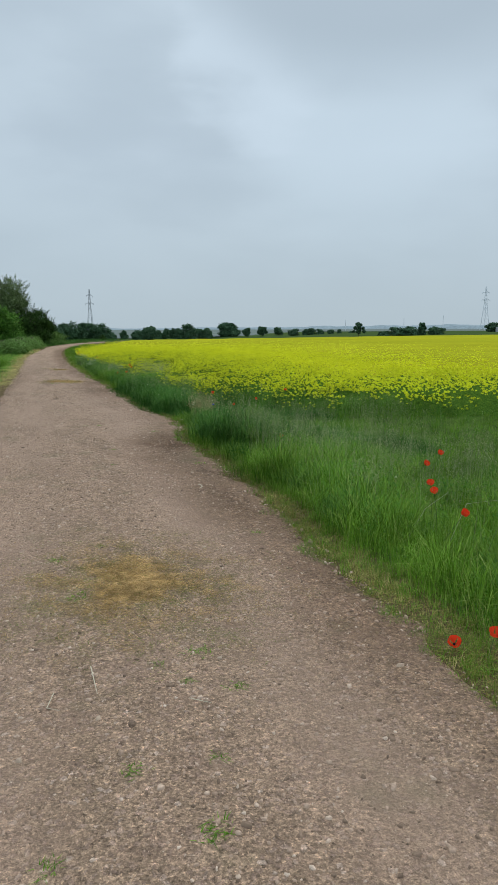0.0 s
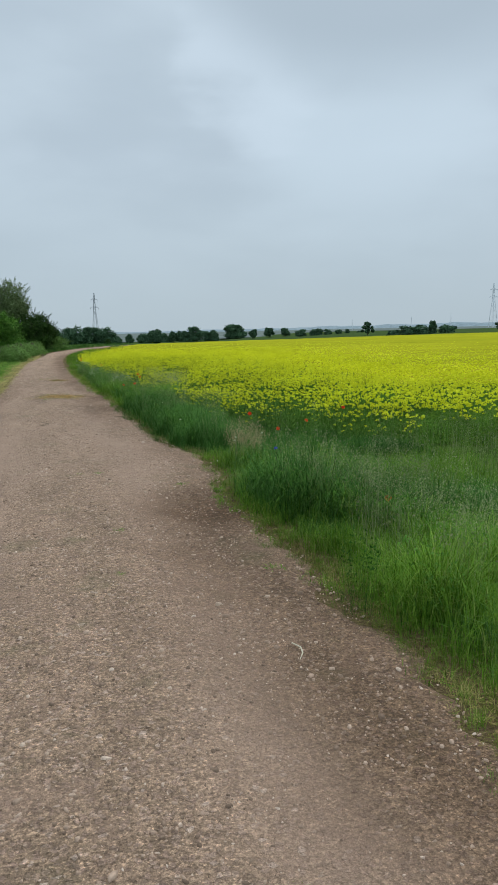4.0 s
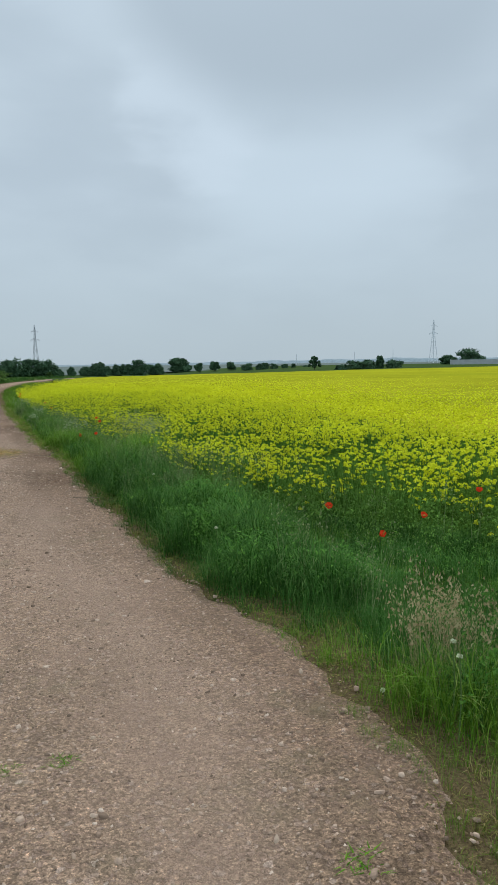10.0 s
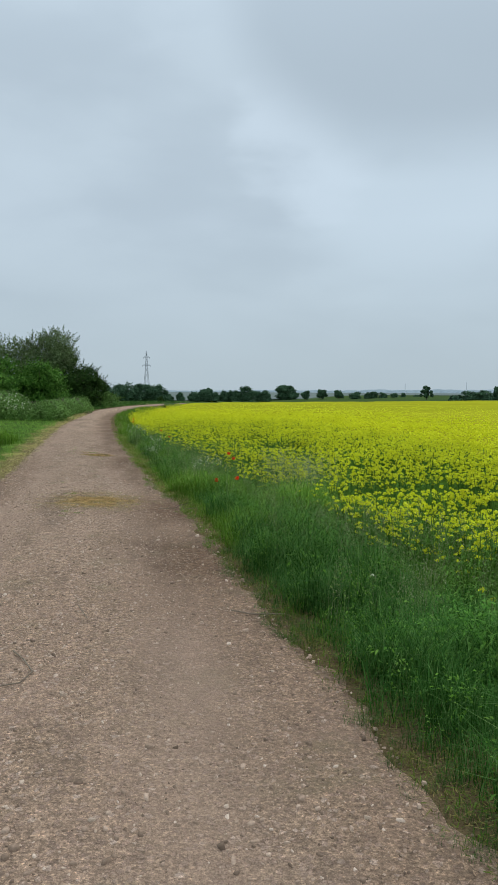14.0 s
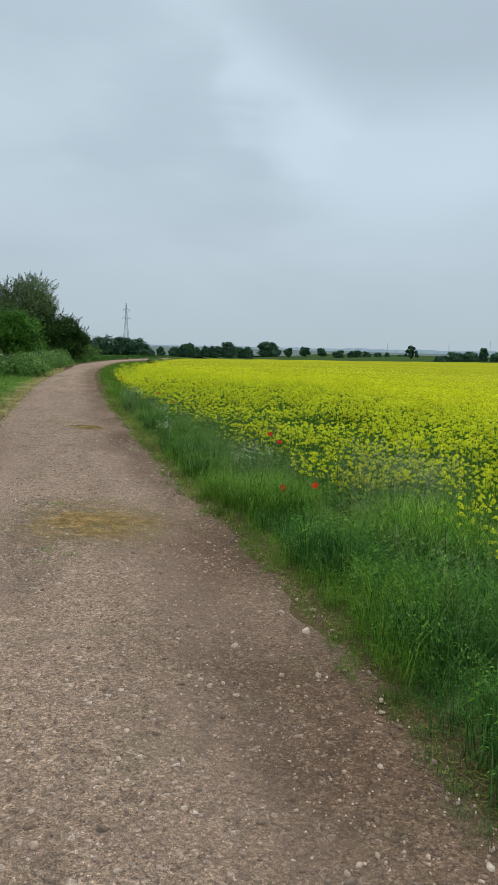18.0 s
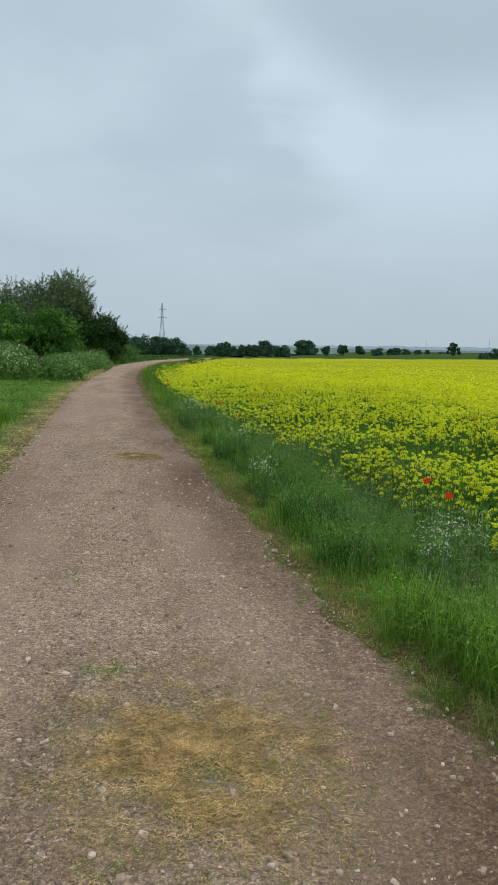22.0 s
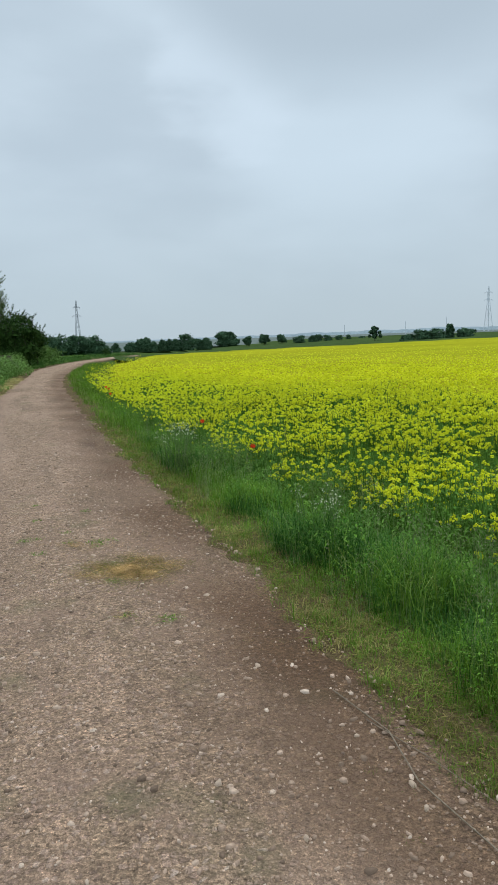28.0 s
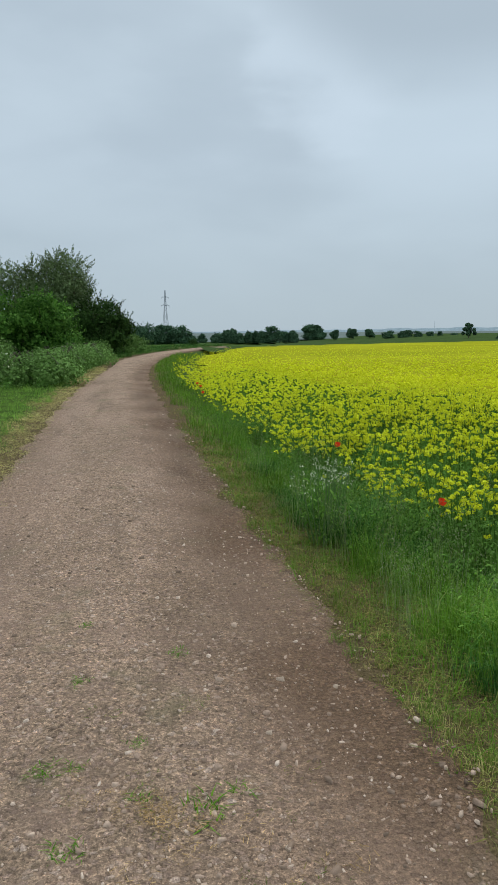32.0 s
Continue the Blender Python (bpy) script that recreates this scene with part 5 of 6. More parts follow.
verge("flowering_grass_clump", PUFF, 16, (1.55, 1.85, 7.05, 7.4), lambda x, y, r: np.hypot((x - 1.7) / 0.12, (y - 7.22) / 0.16) < 1, DARK_GRASS, "upright clump of dark green flowering grass stems", 78, (0.9, 1.1))
# field-side verge, farther along
verge("far_verge_grass", TALL, 4500, (0.8, 6.0, 36, 80), lambda x, y, r: (out(x, y) > 0.25) & before_crop(x, y, 0.2), GRASS, "green verge grass along the bend of the track", 51, (0.6, 1.0))
verge("far_edge_grass", SHORT, 3000, (0.8, 4.0, 38, 78), lambda x, y, r: (out(x, y) > -0.05) & (out(x, y) < 0.5), DRY_EDGE, "short yellowing grass by the gravel", 52, (0.6, 1.4))


# hedge-side verge
verge("hedge_side_edge_grass", SHORT, 3000, (-2.3, -0.3, 20, 66), lambda x, y, r: (out_left(x, y) > -0.05 + 0.08 * ripple(x, y, 2.0)) & (out_left(x, y) < 0.75 + 0.2 * ripple(x, y, 1.0)), TAN, "short yellowing grass along the gravel's edge", 53, (0.6, 1.4))
verge("hedge_side_grass", TALL, 2800, (-9.0, -0.9, 20, 52), lambda x, y, r: (out_left(x, y) > 0.45 + 0.2 * ripple(x, y, 1.2)) & (x > -0.24 * (y - 12)), MEADOW, "soft bright green meadow grass", 54, (0.35, 0.75))
verge("hedge_side_short_grass", SHORT, 1700, (-5.0, -0.9, 20, 50), lambda x, y, r: (out_left(x, y) > 0.3) & (x > -0.24 * (y - 12)), MEADOW, "short green meadow grass", 55, (0.9, 1.8))
verge("tall_meadow_clump", TALL, 260, (-2.6, -1.7, 33.0, 35.0), lambda x, y, r: np.hypot((x + 2.15) / 0.45, (y - 34) / 0.9) + r.normal(0, 0.25, len(x)) < 0.85, GRASS, "upright clump of tall bright green grass", 56, (0.7, 1.7))
verge("meadow_weeds", LEAFY, 1600, (-7.0, -1.3, 30, 50), lambda x, y, r: (out_left(x, y) > 0.6) & (clumpy(x, y, r, 0.5, 3, 0.3) > 0.1), WEED, "leafy green weeds before the brambles", 57, (0.6, 1.3), category="weeds")
verge("bend_grass", LUSH, 1500, (0.2, 12.0, 72, 112), lambda x, y, r: (out_left(x, y) > 0.1) & (out_left(x, y) < 5), DARK_GRASS, "green grass on the outside of the bend", 58, (0.9, 1.8))

# ---------------- hedge beyond the meadow ----------------
tree("willow_tree", -3.7, 78.5, 6.5, 7.4, 11000, 0.11, WILLOW, "airy grey-green willow rising above the hedge", 201, bare=0.3, lobes=19, hollow=0.15, trunk=0.14, shoot=(800, 0.9, 0.13, 18, 0.45))
tree("hedge_shrub", -0.95, 75.5, 3.7, 4.6, 14000, 0.13, HEDGE_DARK, "dense dark green shrub at the track's bend", 202, bare=0.0, lobes=14, group="hedge", category="shrub", shoot=(260, 0.8, 0.15, 14, 0.5))
tree("hedge_shrub", -3.1, 80.0, 5.2, 5.0, 12000, 0.14, HEDGE_DARK, "dense dark green shrub below the willow", 203, bare=0.0, lobes=12, group="hedge", category="shrub", shoot=(160, 0.8, 0.15, 14, 0.5))
tree("hedge_shrub", -3.6, 68.0, 3.5, 5.0, 12000, 0.13, HEDGE_MID, "rounded mid-green leafy shrub in the hedge", 204, bare=0.0, lobes=14, group="hedge", category="shrub", shoot=(260, 0.7, 0.17, 12, 0.5))
tree("hedge_shrub", -6.8, 67.0, 3.8, 5.4, 12000, 0.13, HEDGE_MID, "broad mid-green leafy shrub in the hedge", 205, bare=0.0, lobes=14, group="hedge", category="shrub", shoot=(260, 0.7, 0.17, 12, 0.5))
tree("hedge_shrub", -7.2, 77.5, 5.9, 6.8, 8000, 0.12, WILLOW, "tall grey-green willow shrub behind the hedge front", 206, bare=0.0, lobes=17, hollow=0.12, group="hedge", category="shrub", shoot=(520, 0.8, 0.13, 16, 0.45))
tree("hedge_shrub", -10.4, 71.0, 4.8, 6.2, 9000, 0.14, HEDGE_DARK, "broad dark green shrub in the hedge", 207, bare=0.0, lobes=12, group="hedge", category="shrub", shoot=(200, 0.8, 0.15, 14, 0.5))
tree("hedge_tree", -11.4, 77.0, 7.4, 5.4, 7560, 0.15, HEDGE_DARK, "dark broadleaf tree standing in the hedge", 208, bare=0.1, lobes=13, shoot=(200, 1.0, 0.15, 16, 0.5))
tree("bend_shrub", 0.75, 80.5, 1.5, 2.3, 2600, 0.11, BRAMBLE, "low green bush on the outside of the bend", 209, bare=0.0, lobes=8, category="shrub", shoot=(60, 0.4, 0.12, 10, 0.8))
tree("bend_shrub", 1.75, 85.0, 1.25, 2.2, 2200, 0.11, BRAMBLE, "low green bush on the outside of the bend", 210, bare=0.0, lobes=8, category="shrub", shoot=(50, 0.4, 0.12, 10, 0.8))
tree("small_bush", 8.4, 107.0, 0.8, 1.2, 500, 0.14, HEDGE_DARK, "small dark bush by the far track", 211, bare=0.0, lobes=6, category="shrub")


def bramble(x, y, height, width, depth, count, seed, bloom=0):
    """A low mound of bramble canes and leaves, in blossom where bloom is given."""
    r = np.random.default_rng(seed)
    base = new("bramble_mound")
    base.matrix_world = pose(x, y, float(ground_z(x, y)))
    tagged(base, "bramble mound covered with white blossom" if bloom else "low green bramble mound beside the track", "bramble", "brambles")
    blobs = [(r.uniform(-0.3, 0.3) * width, r.uniform(-0.3, 0.3) * depth, height * r.uniform(0.2, 0.45), width * r.uniform(0.2, 0.32), depth * r.uniform(0.2, 0.32), height * r.uniform(0.4, 0.55)) for i in range(9)]
    v, f = leaf_cloud(r, blobs, int(count * 1.35), 0.10, hollow=0.6)
    adopt(mesh_object("leaves", v, f, BRAMBLE), base)
    bm = bmesh.new()
    for i in range(12):
        a, l = r.uniform(0, 6.28), r.uniform(0.3, 0.5)
        tube(bm, [(0, 0, -0.05), (math.cos(a) * width * l * 0.5, math.sin(a) * depth * l * 0.5, height * 0.8), (math.cos(a) * width * l, math.sin(a) * depth * l, height * 0.35)], [0.012, 0.010, 0.006], 4)
    part("canes", bm, BARK, base)
    if bloom:
        v, f = leaf_cloud(r, blobs, bloom, 0.085, hollow=0.93)
        k = v.reshape(-1, 4, 3)[:, 0, 2] > height * 0.35
        quad = v.reshape(-1, 4, 3)[k]
        i = np.arange(len(quad))[:, None] * 4
        tri = np.concatenate((i + np.array([[0, 1, 2]]), i + np.array([[0, 2, 3]])))
        adopt(mesh_object("blossom", quad.reshape(-1, 3), tri, WHITE_BLOOM), base, "small white blossom")
    return base


bramble(-4.3, 48.5, 1.45, 3.4, 3.2, 6500, 301, 1300)
bramble(-7.2, 50.5, 1.35, 3.6, 3.0, 5200, 302, 800)
bramble(-2.2, 50.0, 1.15, 2.8, 4.6, 5200, 303)
bramble(-1.9, 55.5, 1.2, 2.8, 5.4, 5000, 304)
bramble(-1.3, 62.0, 1.25, 2.8, 6.4, 4600, 305)
bramble(-1.3, 68.0, 1.15, 2.6, 5.0, 3600, 306)
bramble(-5.2, 57.5, 1.7, 4.2, 5.0, 4600, 307)
bramble(-9.5, 60.0, 1.9, 4.2, 5.0, 3200, 308)

# ---------------- poppies ----------------
def poppy_parts(seed, tall, bloom):
    r = np.random.default_rng(seed)
    base = new("poppy")
    tagged(base, "bright red poppy in bloom on a thin stem", "poppy", "poppies in the verge")
    bm = tube(bmesh.new(), [(0, 0, -0.08), (0.012, 0.006, tall * 0.5), (0, 0, tall)], [0.003, 0.0025, 0.002], 5)
    part("stem", bm, GRASS_STEM, base)
    for k in range(4):
        a = k * math.pi / 2 + r.uniform(-0.2, 0.2)
        bm = bmesh.new()
        grid = []
        for i in range(4):
            t = i / 3
            row = []
            for j in range(5):
                s = (j - 2) / 2
                wide = 0.85 * math.sin(0.25 + t * 1.45)
                rad = bloom * math.sin(1.7 * t) * (1 - 0.12 * s * s) * (1 + r.normal(0, 0.05))
                zz = tall + bloom * (1.05 * (1 - math.cos(1.7 * t)) + 0.08 * s * s * t + r.normal(0, 0.05) * t)
                ang = a + s * wide
                row.append(bm.verts.new((rad * math.cos(ang), rad * math.sin(ang), zz)))
            grid.append(row)
        for p, q in zip(grid, grid[1:]):
            for j in range(4):
                bm.faces.new((p[j], p[j + 1], q[j + 1], q[j]))
        part("petal", bm, POPPY, base)
    bm = bmesh.new()
    bmesh.ops.create_icosphere(bm, subdivisions=1, radius=bloom * 0.22, matrix=Matrix.Translation((0, 0, tall + bloom * 0.14)))
    part("seed_capsule", bm, POPPY_EYE, base, "dark poppy centre")
    return base


GRASS_STEM = plain_material("green_stem", (0.10, 0.17, 0.05), 0.6, 0, 0.2, 30, 0)
POPPY_EYE = plain_material("poppy_centre", (0.02, 0.018, 0.02), 0.8, 0, 0.2, 60, 0)
POPPIES = [(3.65, 6.4, 0.3), (3.32, 6.1, 0.3), (2.78, 5.05, 0.28), (2.7, 4.85, 0.29), (2.62, 4.3, 0.29), (2.73, 4.0, 0.27), (2.77, 3.94, 0.3), (1.62, 2.76, 0.1), (1.76, 2.64, 0.1), (2.85, 9.2, 0.12),
           (3.24, 15.01, 0.27), (4.89, 15.06, 0.21), (4.18, 14.94, 0.08), (3.63, 14.74, 0.03), (2.78, 26.15, 0.28), (2.79, 25.75, 0.26), (2.01, 22.84, 0.27), (2.3, 22.78, 0.23), (2.38, 35.85, 0.22), (2.37, 33.3, 0.22), (1.95, 44.8, 0.2), (2.04, 46.2, 0.2), (1.9, 43.9, 0.2), (-1.9, 30.5, 0.24)]
first = None
for k, (x, y, z) in enumerate(POPPIES):
    stand = z - 0.45 * 0.9
    m = pose(x, y, stand, 26 + 12 * math.sin(k * 2.1), 10 * math.cos(k * 1.3), 25 * math.sin(k * 1.7))
    m.translation = (x - 0.45 * m[0][2], y - 0.45 * m[1][2], stand)
    if k % 6 == 0:
        first = poppy_parts(400 + k, 0.45, 0.033)
        first.matrix_world = m
    else:
        copy_thing(first, m)


def cornflower(x, y, top, seed):
    """A blue flower head of ragged florets on a stem."""
    r = np.random.default_rng(seed)
    base = tagged(new("cornflower"), "small deep blue cornflower among the verge grass", "cornflower")
    z = float(ground_z(x, y))
    base.matrix_world = pose(x, y, z)
    part("stem", tube(bmesh.new(), [(0, 0, -0.03), (0.015, 0, (top - z) * 0.5), (0, 0, top - z)], [0.003, 0.003, 0.002], 5), GRASS_STEM, base)
    v, f = petals(r, [(0, 0, top - z)], 26, 0.018, 0.014)
    adopt(mesh_object("flower_head", v, f, plain_material("cornflower_blue", (0.05, 0.07, 0.45), 0.7, 0, 0.2, 60, 0)), base)


cornflower(2.05, 9.8, 0.53, 640)


# ---------------- flowering clumps, tufts, stones, twigs ----------------
def white_clump(x, y, tall, wide, seed, label="greyish weed with small white flower heads in the verge"):
    r = np.random.default_rng(seed)
    base = tagged(new("white_flowering_weed"), label, "wildflower", "white flowering weeds")
    base.matrix_world = pose(x, y, float(ground_z(x, y)))
    heads = []
    for i in range(18):
        a, d = r.uniform(0, 6.28), wide * math.sqrt(r.random()) / 2
        top = (math.cos(a) * d, math.sin(a) * d, tall * r.uniform(0.72, 1.05))
        part("stem", tube(bmesh.new(), [(top[0] * 0.3, top[1] * 0.3, -0.03), (top[0] * 0.8, top[1] * 0.8, top[2] * 0.6), top], [0.004, 0.003, 0.002], 4), GRASS_STEM, base)
        heads += [top, (top[0] + r.normal(0, 0.02), top[1] + r.normal(0, 0.02), top[2] - 0.05)]
    v, f = leaflets(r, 150, wide * 0.5, tall * 0.85, 0.045, 0.018)
    adopt(mesh_object("leaves", v, f, FRESH), base)
    v, f = petals(r, heads, 6, 0.03, 0.0115)
    adopt(mesh_object("blossoms", v, f, WHITE_BLOOM), base, "small white flower heads")
    return base


for k, (x, y, tall, wide) in enumerate([(1.45, 26.7, 0.47, 0.24), (1.42, 33.1, 0.55, 0.42), (1.62, 33.6, 0.5, 0.35), (2.25, 24.5, 0.55, 0.4), (1.95, 24.2, 0.5, 0.3), (1.75, 29.7, 0.45, 0.4)]):
    white_clump(x, y, tall, wide, 500 + k)


def daisy(x, y, tall, seed):
    """A single pale dandelion-like head on a stem."""
    base = tagged(new("white_seed_head"), "single white flower head on a thin stem", "wildflower", "white flower heads")
    z = float(ground_z(x, y))
    base.matrix_world = pose(x, y, z)
    part("stem", tube(bmesh.new(), [(0, 0, -0.03), (0.01, 0, tall * 0.5), (0, 0, tall)], [0.003, 0.003, 0.002], 5), GRASS_STEM, base)
    v, f = petals(np.random.default_rng(seed), [(0, 0, tall)], 22, 0.014, 0.012)
    adopt(mesh_object("flower_head", v, f, WHITE_BLOOM), base)


for k, (x, y, z) in enumerate([(2.14, 11.6, 0.38), (2.1, 11.5, 0.36), (1.99, 11.9, 0.07), (2.47, 11.68, 0.4), (2.9, 5.9, 0.2), (2.2, 17.5, 0.25), (2.0, 14.4, 0.28)]):
    daisy(x, y, z - float(ground_z(x, y)), 600 + k)

verge("dry_weed_tuft", PUFF, 120, (2.1, 2.7, 11.7, 12.4), lambda x, y, r: np.hypot((x - 2.39) / 0.19, (y - 12.02) / 0.2) < 1, PALE_SEED, "tuft of dead straw-coloured stalks in the verge", 61, (0.95, 1.2), category="dry weeds")

for k, (x, y, rx, ry, n) in enumerate([(0.22, 4.15, 0.66, 0.85, 4200), (0.38, 22.7, 0.6, 0.7, 3800), (0.44, 29.72, 0.30, 0.25, 1400), (0.25, 28.9, 0.16, 0.06, 22), (0.15, 30.4, 0.4, 0.5, 45)]):
    r = np.random.default_rng(700 + k)
    a, d = r.uniform(0, 6.28, n), np.abs(r.normal(0, 0.48, n))
    px, py = x + np.cos(a) * d * rx * 1.1, y + np.sin(a) * d * ry * 1.1
    thick = ripple(px, py, 5.0, k) + 0.6 * ripple(px, py, 13.0, k) + r.normal(0, 0.3, n) > -0.1 + 0.5 * (d - 0.5)
    px, py, n = px[thick], py[thick], int(thick.sum())
    ob = scatter("dry_grass_patch", FLAT_STRAW, np.stack((px, py, track_z(px, py) + 0.004), -1), STRAW, None, r.uniform(0.5, 1.1, n), 700 + k)
    tagged(ob, "matted patch of straw-coloured dead grass on the track", "dry grass", "dead grass patches", kind="stuff")
    m = int(n * 0.45)
    a, d = r.uniform(0, 6.28, m), np.abs(r.normal(0.7, 0.4, m))
    px, py = x + np.cos(a) * d * rx, y + np.sin(a) * d * ry
    ob = scatter("patch_edge_grass", MAT, np.stack((px, py, track_z(px, py)), -1), DRY_EDGE, None, r.uniform(0.4, 0.8, m), 720 + k)
    tagged(ob, "sparse short yellow-green grass round the dead patch", "grass", "dead grass patches", kind="stuff")

TUFTS = [(-0.2, 4.8, 1.0), (0.1, 5.0, 0.7), (-0.1, 4.0, 1.2), (0.42, 3.1, 1.2), (0.2, 3.0, 0.6), (0.3, 2.8, 0.6), (0.5, 2.7, 0.8), (0.0, 2.2, 0.9), (0.3, 2.2, 0.7), (0.2, 1.8, 1.0), (-0.3, 1.8, 0.7), (1.3, 5.1, 0.9), (1.4, 11.0, 1.2), (0.6, 9.4, 0.9), (1.5, 8.1, 1.1), (1.7, 10.6, 1.0), (0.5, 8.3, 0.6), (0.6, 11.9, 0.9), (0.4, 11.9, 0.7), (1.62, 10.3, 1.2),
         (0.1, 23.4, 1.0), (0.06, 21.9, 1.1), (0.2, 21.75, 0.9), (0.02, 21.6, 0.7), (0.0, 23.42, 0.8), (-0.1, 24.7, 0.6), (0.3, 28.9, 0.8), (-0.1, 31.9, 0.8), (-0.1, 31.3, 0.9), (0.3, 31.5, 0.9), (0.3, 30.4, 1.3), (0.1, 30.5, 0.9), (-0.2, 30.7, 0.9), (-0.1, 30.3, 0.9), (0.4, 30.5, 0.8), (0.1, 30.8, 0.7), (-0.1, 30.7, 0.7), (0.52, 28.8, 1.0), (-0.4, 29.7, 0.7), (0.3, 29.5, 0.8)]
rng = np.random.default_rng(77)
tuft_shapes = [blades(rng, 130, 0.045, 0.042, 0.0042, 1.2, 0.4) for i in range(4)]
tuft_meshes = [mesh_object("grass_tuft", v, f, GRASS) for v, f in tuft_shapes]
for k, (x, y, s) in enumerate(TUFTS):
    m = Matrix.LocRotScale((x, y, float(track_z(np.array(x), np.array(y)))), Euler((0, 0, k * 1.9)), (1.3 * s, 1.3 * s, 1.25 * s))
    ob = tuft_meshes[k] if k < 4 else new("grass_tuft", tuft_meshes[k % 4].data)
    ob.matrix_world = m
    tagged(ob, "small green grass tuft growing through the gravel", "grass tuft", "tufts on the track")


def twig(points, thick, mat, label, name="twig"):
    ob = part(name, tube(bmesh.new(), points, [thick] * (len(points) - 1) + [thick * 0.5], 5), mat, None)
    tagged(ob, label, "twig")


def lay(pts, lift=0.012):
    return [(x, y, float(track_z(np.array(x), np.array(y))) + lift) for x, y in pts]


twig(lay([(1.28, 17.65), (1.4, 17.55), (1.62, 17.5)]), 0.0045, TWIG, "dark dead twig lying at the gravel's edge")
twig(lay([(-0.03, 17.1), (0.04, 16.95), (0.1, 16.75), (0.05, 16.62), (-0.12, 16.6)]), 0.0045, TWIG, "curled dry stem lying on the gravel")
twig(lay([(1.0, 27.75), (1.07, 27.4), (1.02, 27.1), (1.06, 26.7), (1.0, 26.5)]), 0.0028, TWIG, "long brown dry stalk lying by the verge")
twig(lay([(1.03, 27.5), (1.12, 27.2), (1.2, 26.8)]), 0.002, TWIG, "thin brown dry stalk lying by the verge")
twig(lay([(-0.1, 3.05), (-0.09, 2.78)]), 0.0028, PALE_STALK, "short pale straw lying on the gravel", "straw")
twig(lay([(-0.27, 2.86), (-0.3, 2.74), (-0.25, 2.7)]), 0.0022, PALE_STALK, "bent pale straw lying on the gravel", "straw")
twig(lay([(0.28, 2.62), (0.36, 2.56)]), 0.0022, PALE_STALK, "short pale straw lying on the gravel", "straw")
twig([(1.15, 21.94, 0.025), (1.28, 21.86, 0.03), (1.41, 21.79, 0.03), (1.57, 21.73, 0.05), (1.71, 21.68, 0.06)], 0.0024, TWIG, "pale bare twig lying across the verge's edge")
twig([(1.37, 21.96, 0.02), (1.43, 22.0, 0.05), (1.47, 22.02, 0.05), (1.54, 22.03, 0.07)], 0.004, BARK, "dark bare twig sticking up at the verge")
twig(lay([(1.22, 6.92), (1.245, 6.86), (1.235, 6.8), (1.2, 6.74)]), 0.004, PALE_STALK, "pale crooked dry stem lying on the gravel", "straw")
twig(lay([(0.3, 17.9), (0.36, 17.6)]), 0.004, TWIG, "short dark twig on the gravel")
twig([(2.3, 4.6, -0.05), (2.55, 4.72, 0.2), (2.8, 4.8, 0.3)], 0.0012, PALE_STALK, "pale dry grass stalk leaning in the verge", "straw")
twig([(2.6, 4.5, -0.1), (2.9, 4.7, 0.22), (3.2, 4.7, 0.23)], 0.0012, PALE_STALK, "pale dry grass stalk leaning in the verge", "straw")

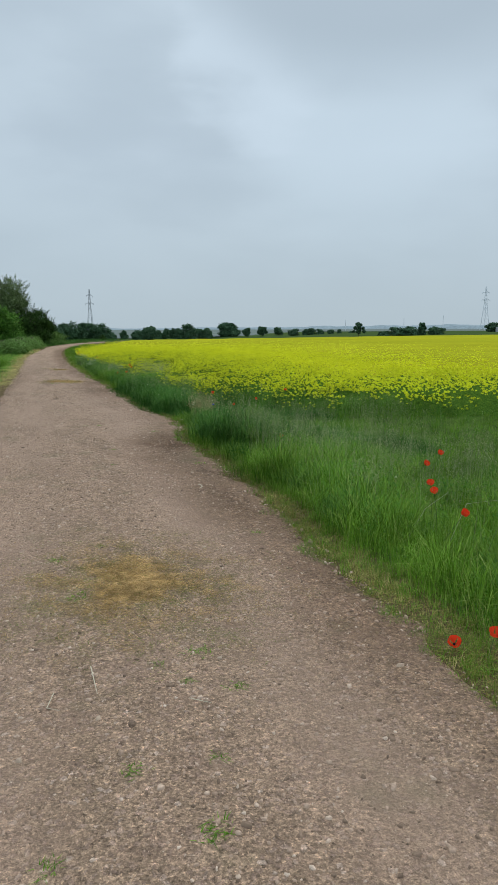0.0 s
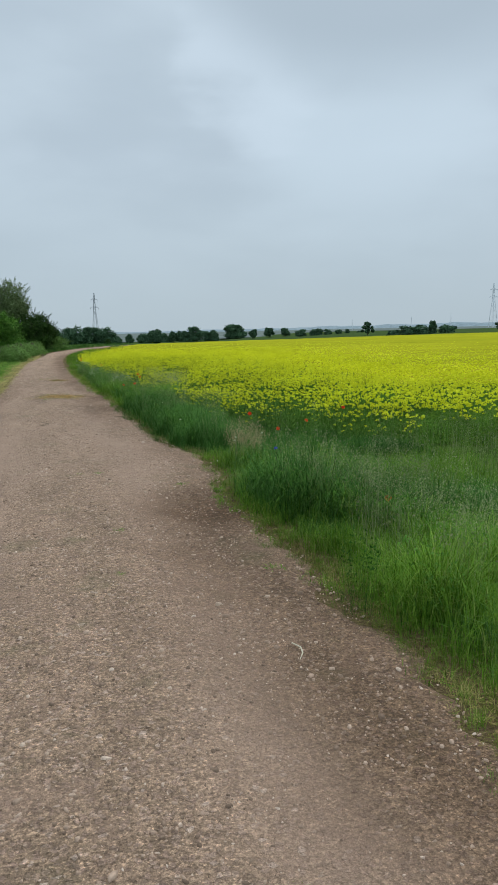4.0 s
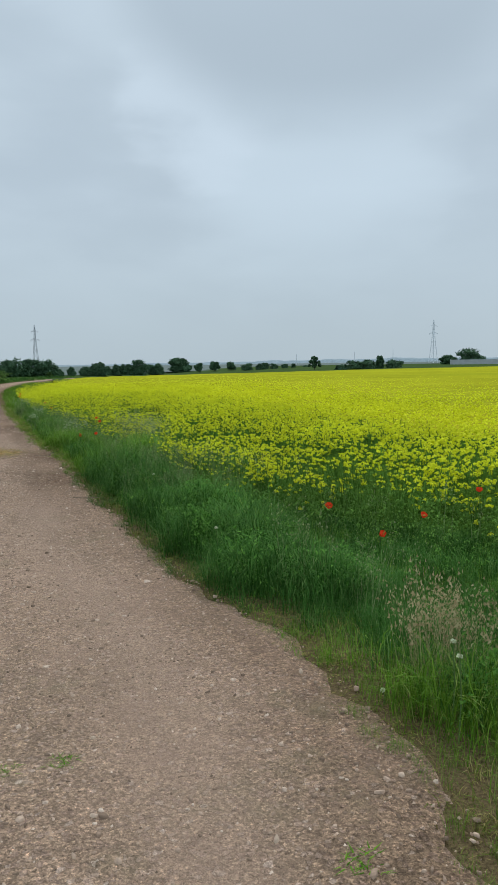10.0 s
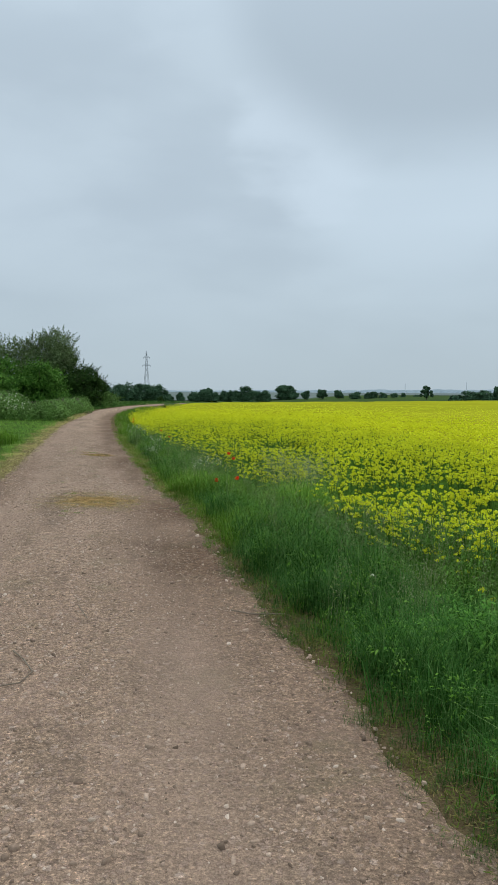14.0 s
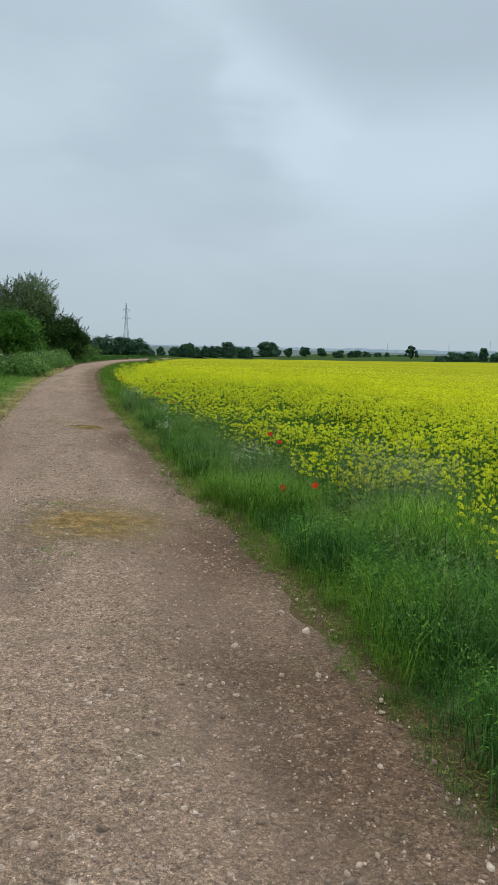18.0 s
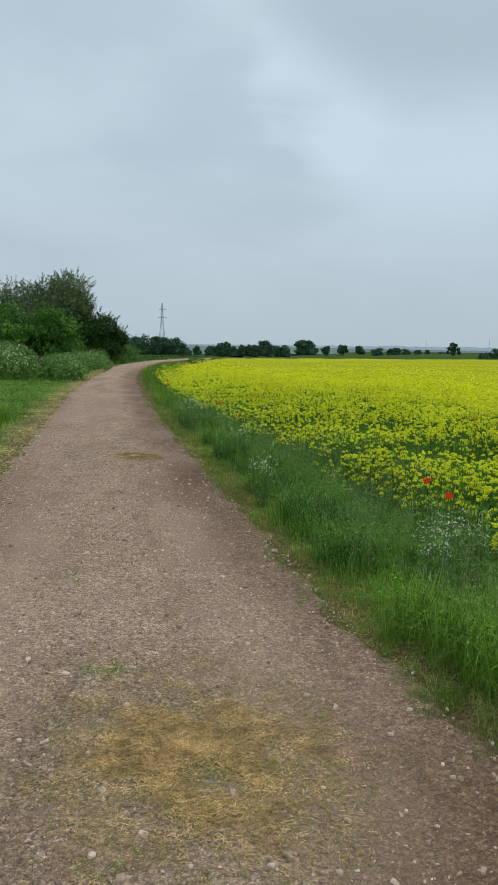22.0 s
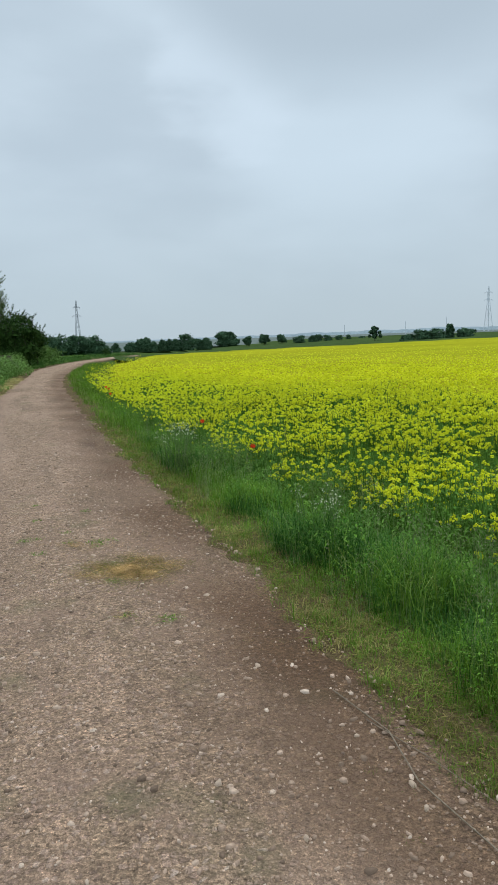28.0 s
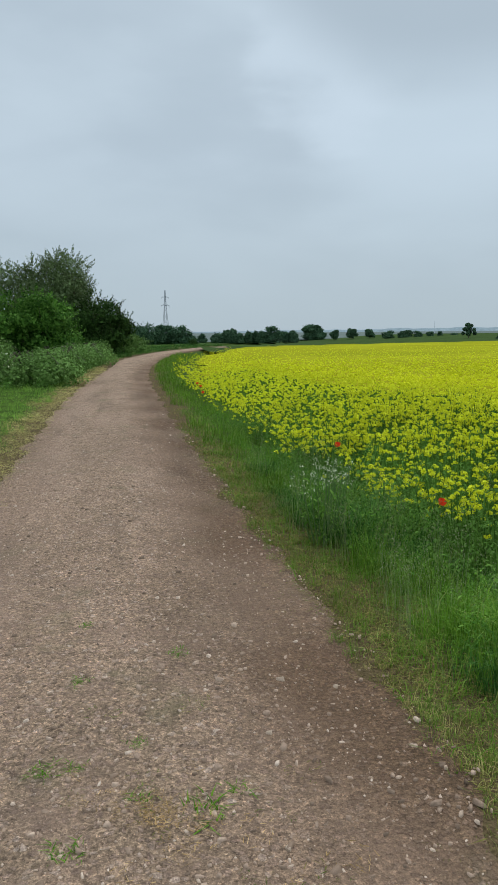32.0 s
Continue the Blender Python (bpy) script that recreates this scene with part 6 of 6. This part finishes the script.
BIG = [(1.3, 2.7, 6), (0.3, 1.8, 6), (1.2, 3.3, 5), (-0.1, 2.6, 5), (1.6, 4.7, 7), (1.1, 1.9, 6), (-0.4, 2.4, 6), (1.0, 2.6, 5), (1.0, 2.3, 4), (0.5, 3.0, 4), (1.5, 9.3, 7), (1.1, 9.1, 6), (1.0, 7.6, 7), (1.0, 7.4, 7), (1.5, 7.6, 6), (1.0, 10.4, 6), (0.5, 7.8, 5), (1.3, 8.2, 5), (0.4, 7.9, 5),
       (1.02, 10.4, 6), (0.97, 10.6, 5), (1.0, 10.8, 6), (1.12, 10.62, 6), (1.15, 10.42, 5), (1.2, 11.2, 5), (1.5, 10.3, 6), (0.7, 11.5, 5), (1.2, 14.4, 6), (1.0, 14.6, 6), (1.4, 14.1, 8), (0.4, 15.4, 5), (0.7, 19.5, 7), (0.8, 19.7, 6), (1.0, 20.1, 6), (0.68, 19.72, 5), (0.9, 19.6, 5), (1.3, 19.7, 7), (0.0, 19.7, 5), (1.4, 20.2, 7), (0.04, 19.8, 5),
       (0.6, 23.3, 6), (1.2, 23.8, 6), (0.9, 23.1, 6), (-0.1, 23.4, 6), (0.7, 23.9, 5), (-0.2, 23.7, 5), (0.9, 24.5, 6), (0.8, 25.0, 6), (0.6, 25.05, 6), (-0.1, 25.4, 6), (1.0, 25.8, 5), (0.3, 25.0, 5), (0.9, 27.8, 6), (0.92, 27.3, 6), (0.4, 27.3, 6), (0.7, 26.8, 6), (0.8, 27.2, 5), (1.0, 27.1, 5), (0.5, 30.2, 6), (0.6, 30.1, 6), (0.7, 31.2, 6), (0.7, 30.5, 6), (0.6, 30.7, 5), (0.8, 29.1, 6), (0.62, 28.9, 6), (0.7, 29.9, 5), (0.5, 30.2, 5), (-0.1, 29.0, 5), (1.2, 29.4, 5), (-0.4, 29.0, 6)]
rng = np.random.default_rng(5)
for i in range(34):
    y = rng.uniform(1.5, 33)
    BIG.append((float(right_edge(y)) - rng.uniform(0.08, 0.75), y, rng.uniform(3.2, 5.5)))
for i in range(130):
    y = rng.uniform(1.6, 33)
    BIG.append((float(left_edge(y)) + 0.15 + rng.random() * float(right_edge(y) - left_edge(y)), y, rng.uniform(3.2, 5.6)))
big_meshes = []
for i in range(12):
    v, f = slab_shape(rng)
    ob = mesh_object("stone", v, f, BIG_STONE if i % 3 == 0 else PEBBLE)
    big_meshes.append(ob)
for k, (x, y, cm) in enumerate(BIG):
    s = cm / 132
    ob = big_meshes[k] if k < 12 else new("stone", big_meshes[k % 12].data)
    ob.parent = track
    ob.matrix_world = Matrix.LocRotScale((x, y, float(track_z(np.array(x), np.array(y))) + s * 0.02), Euler((0.2 * math.sin(k), 0.2 * math.cos(k * 3), k * 2.4)), (s, s, s))
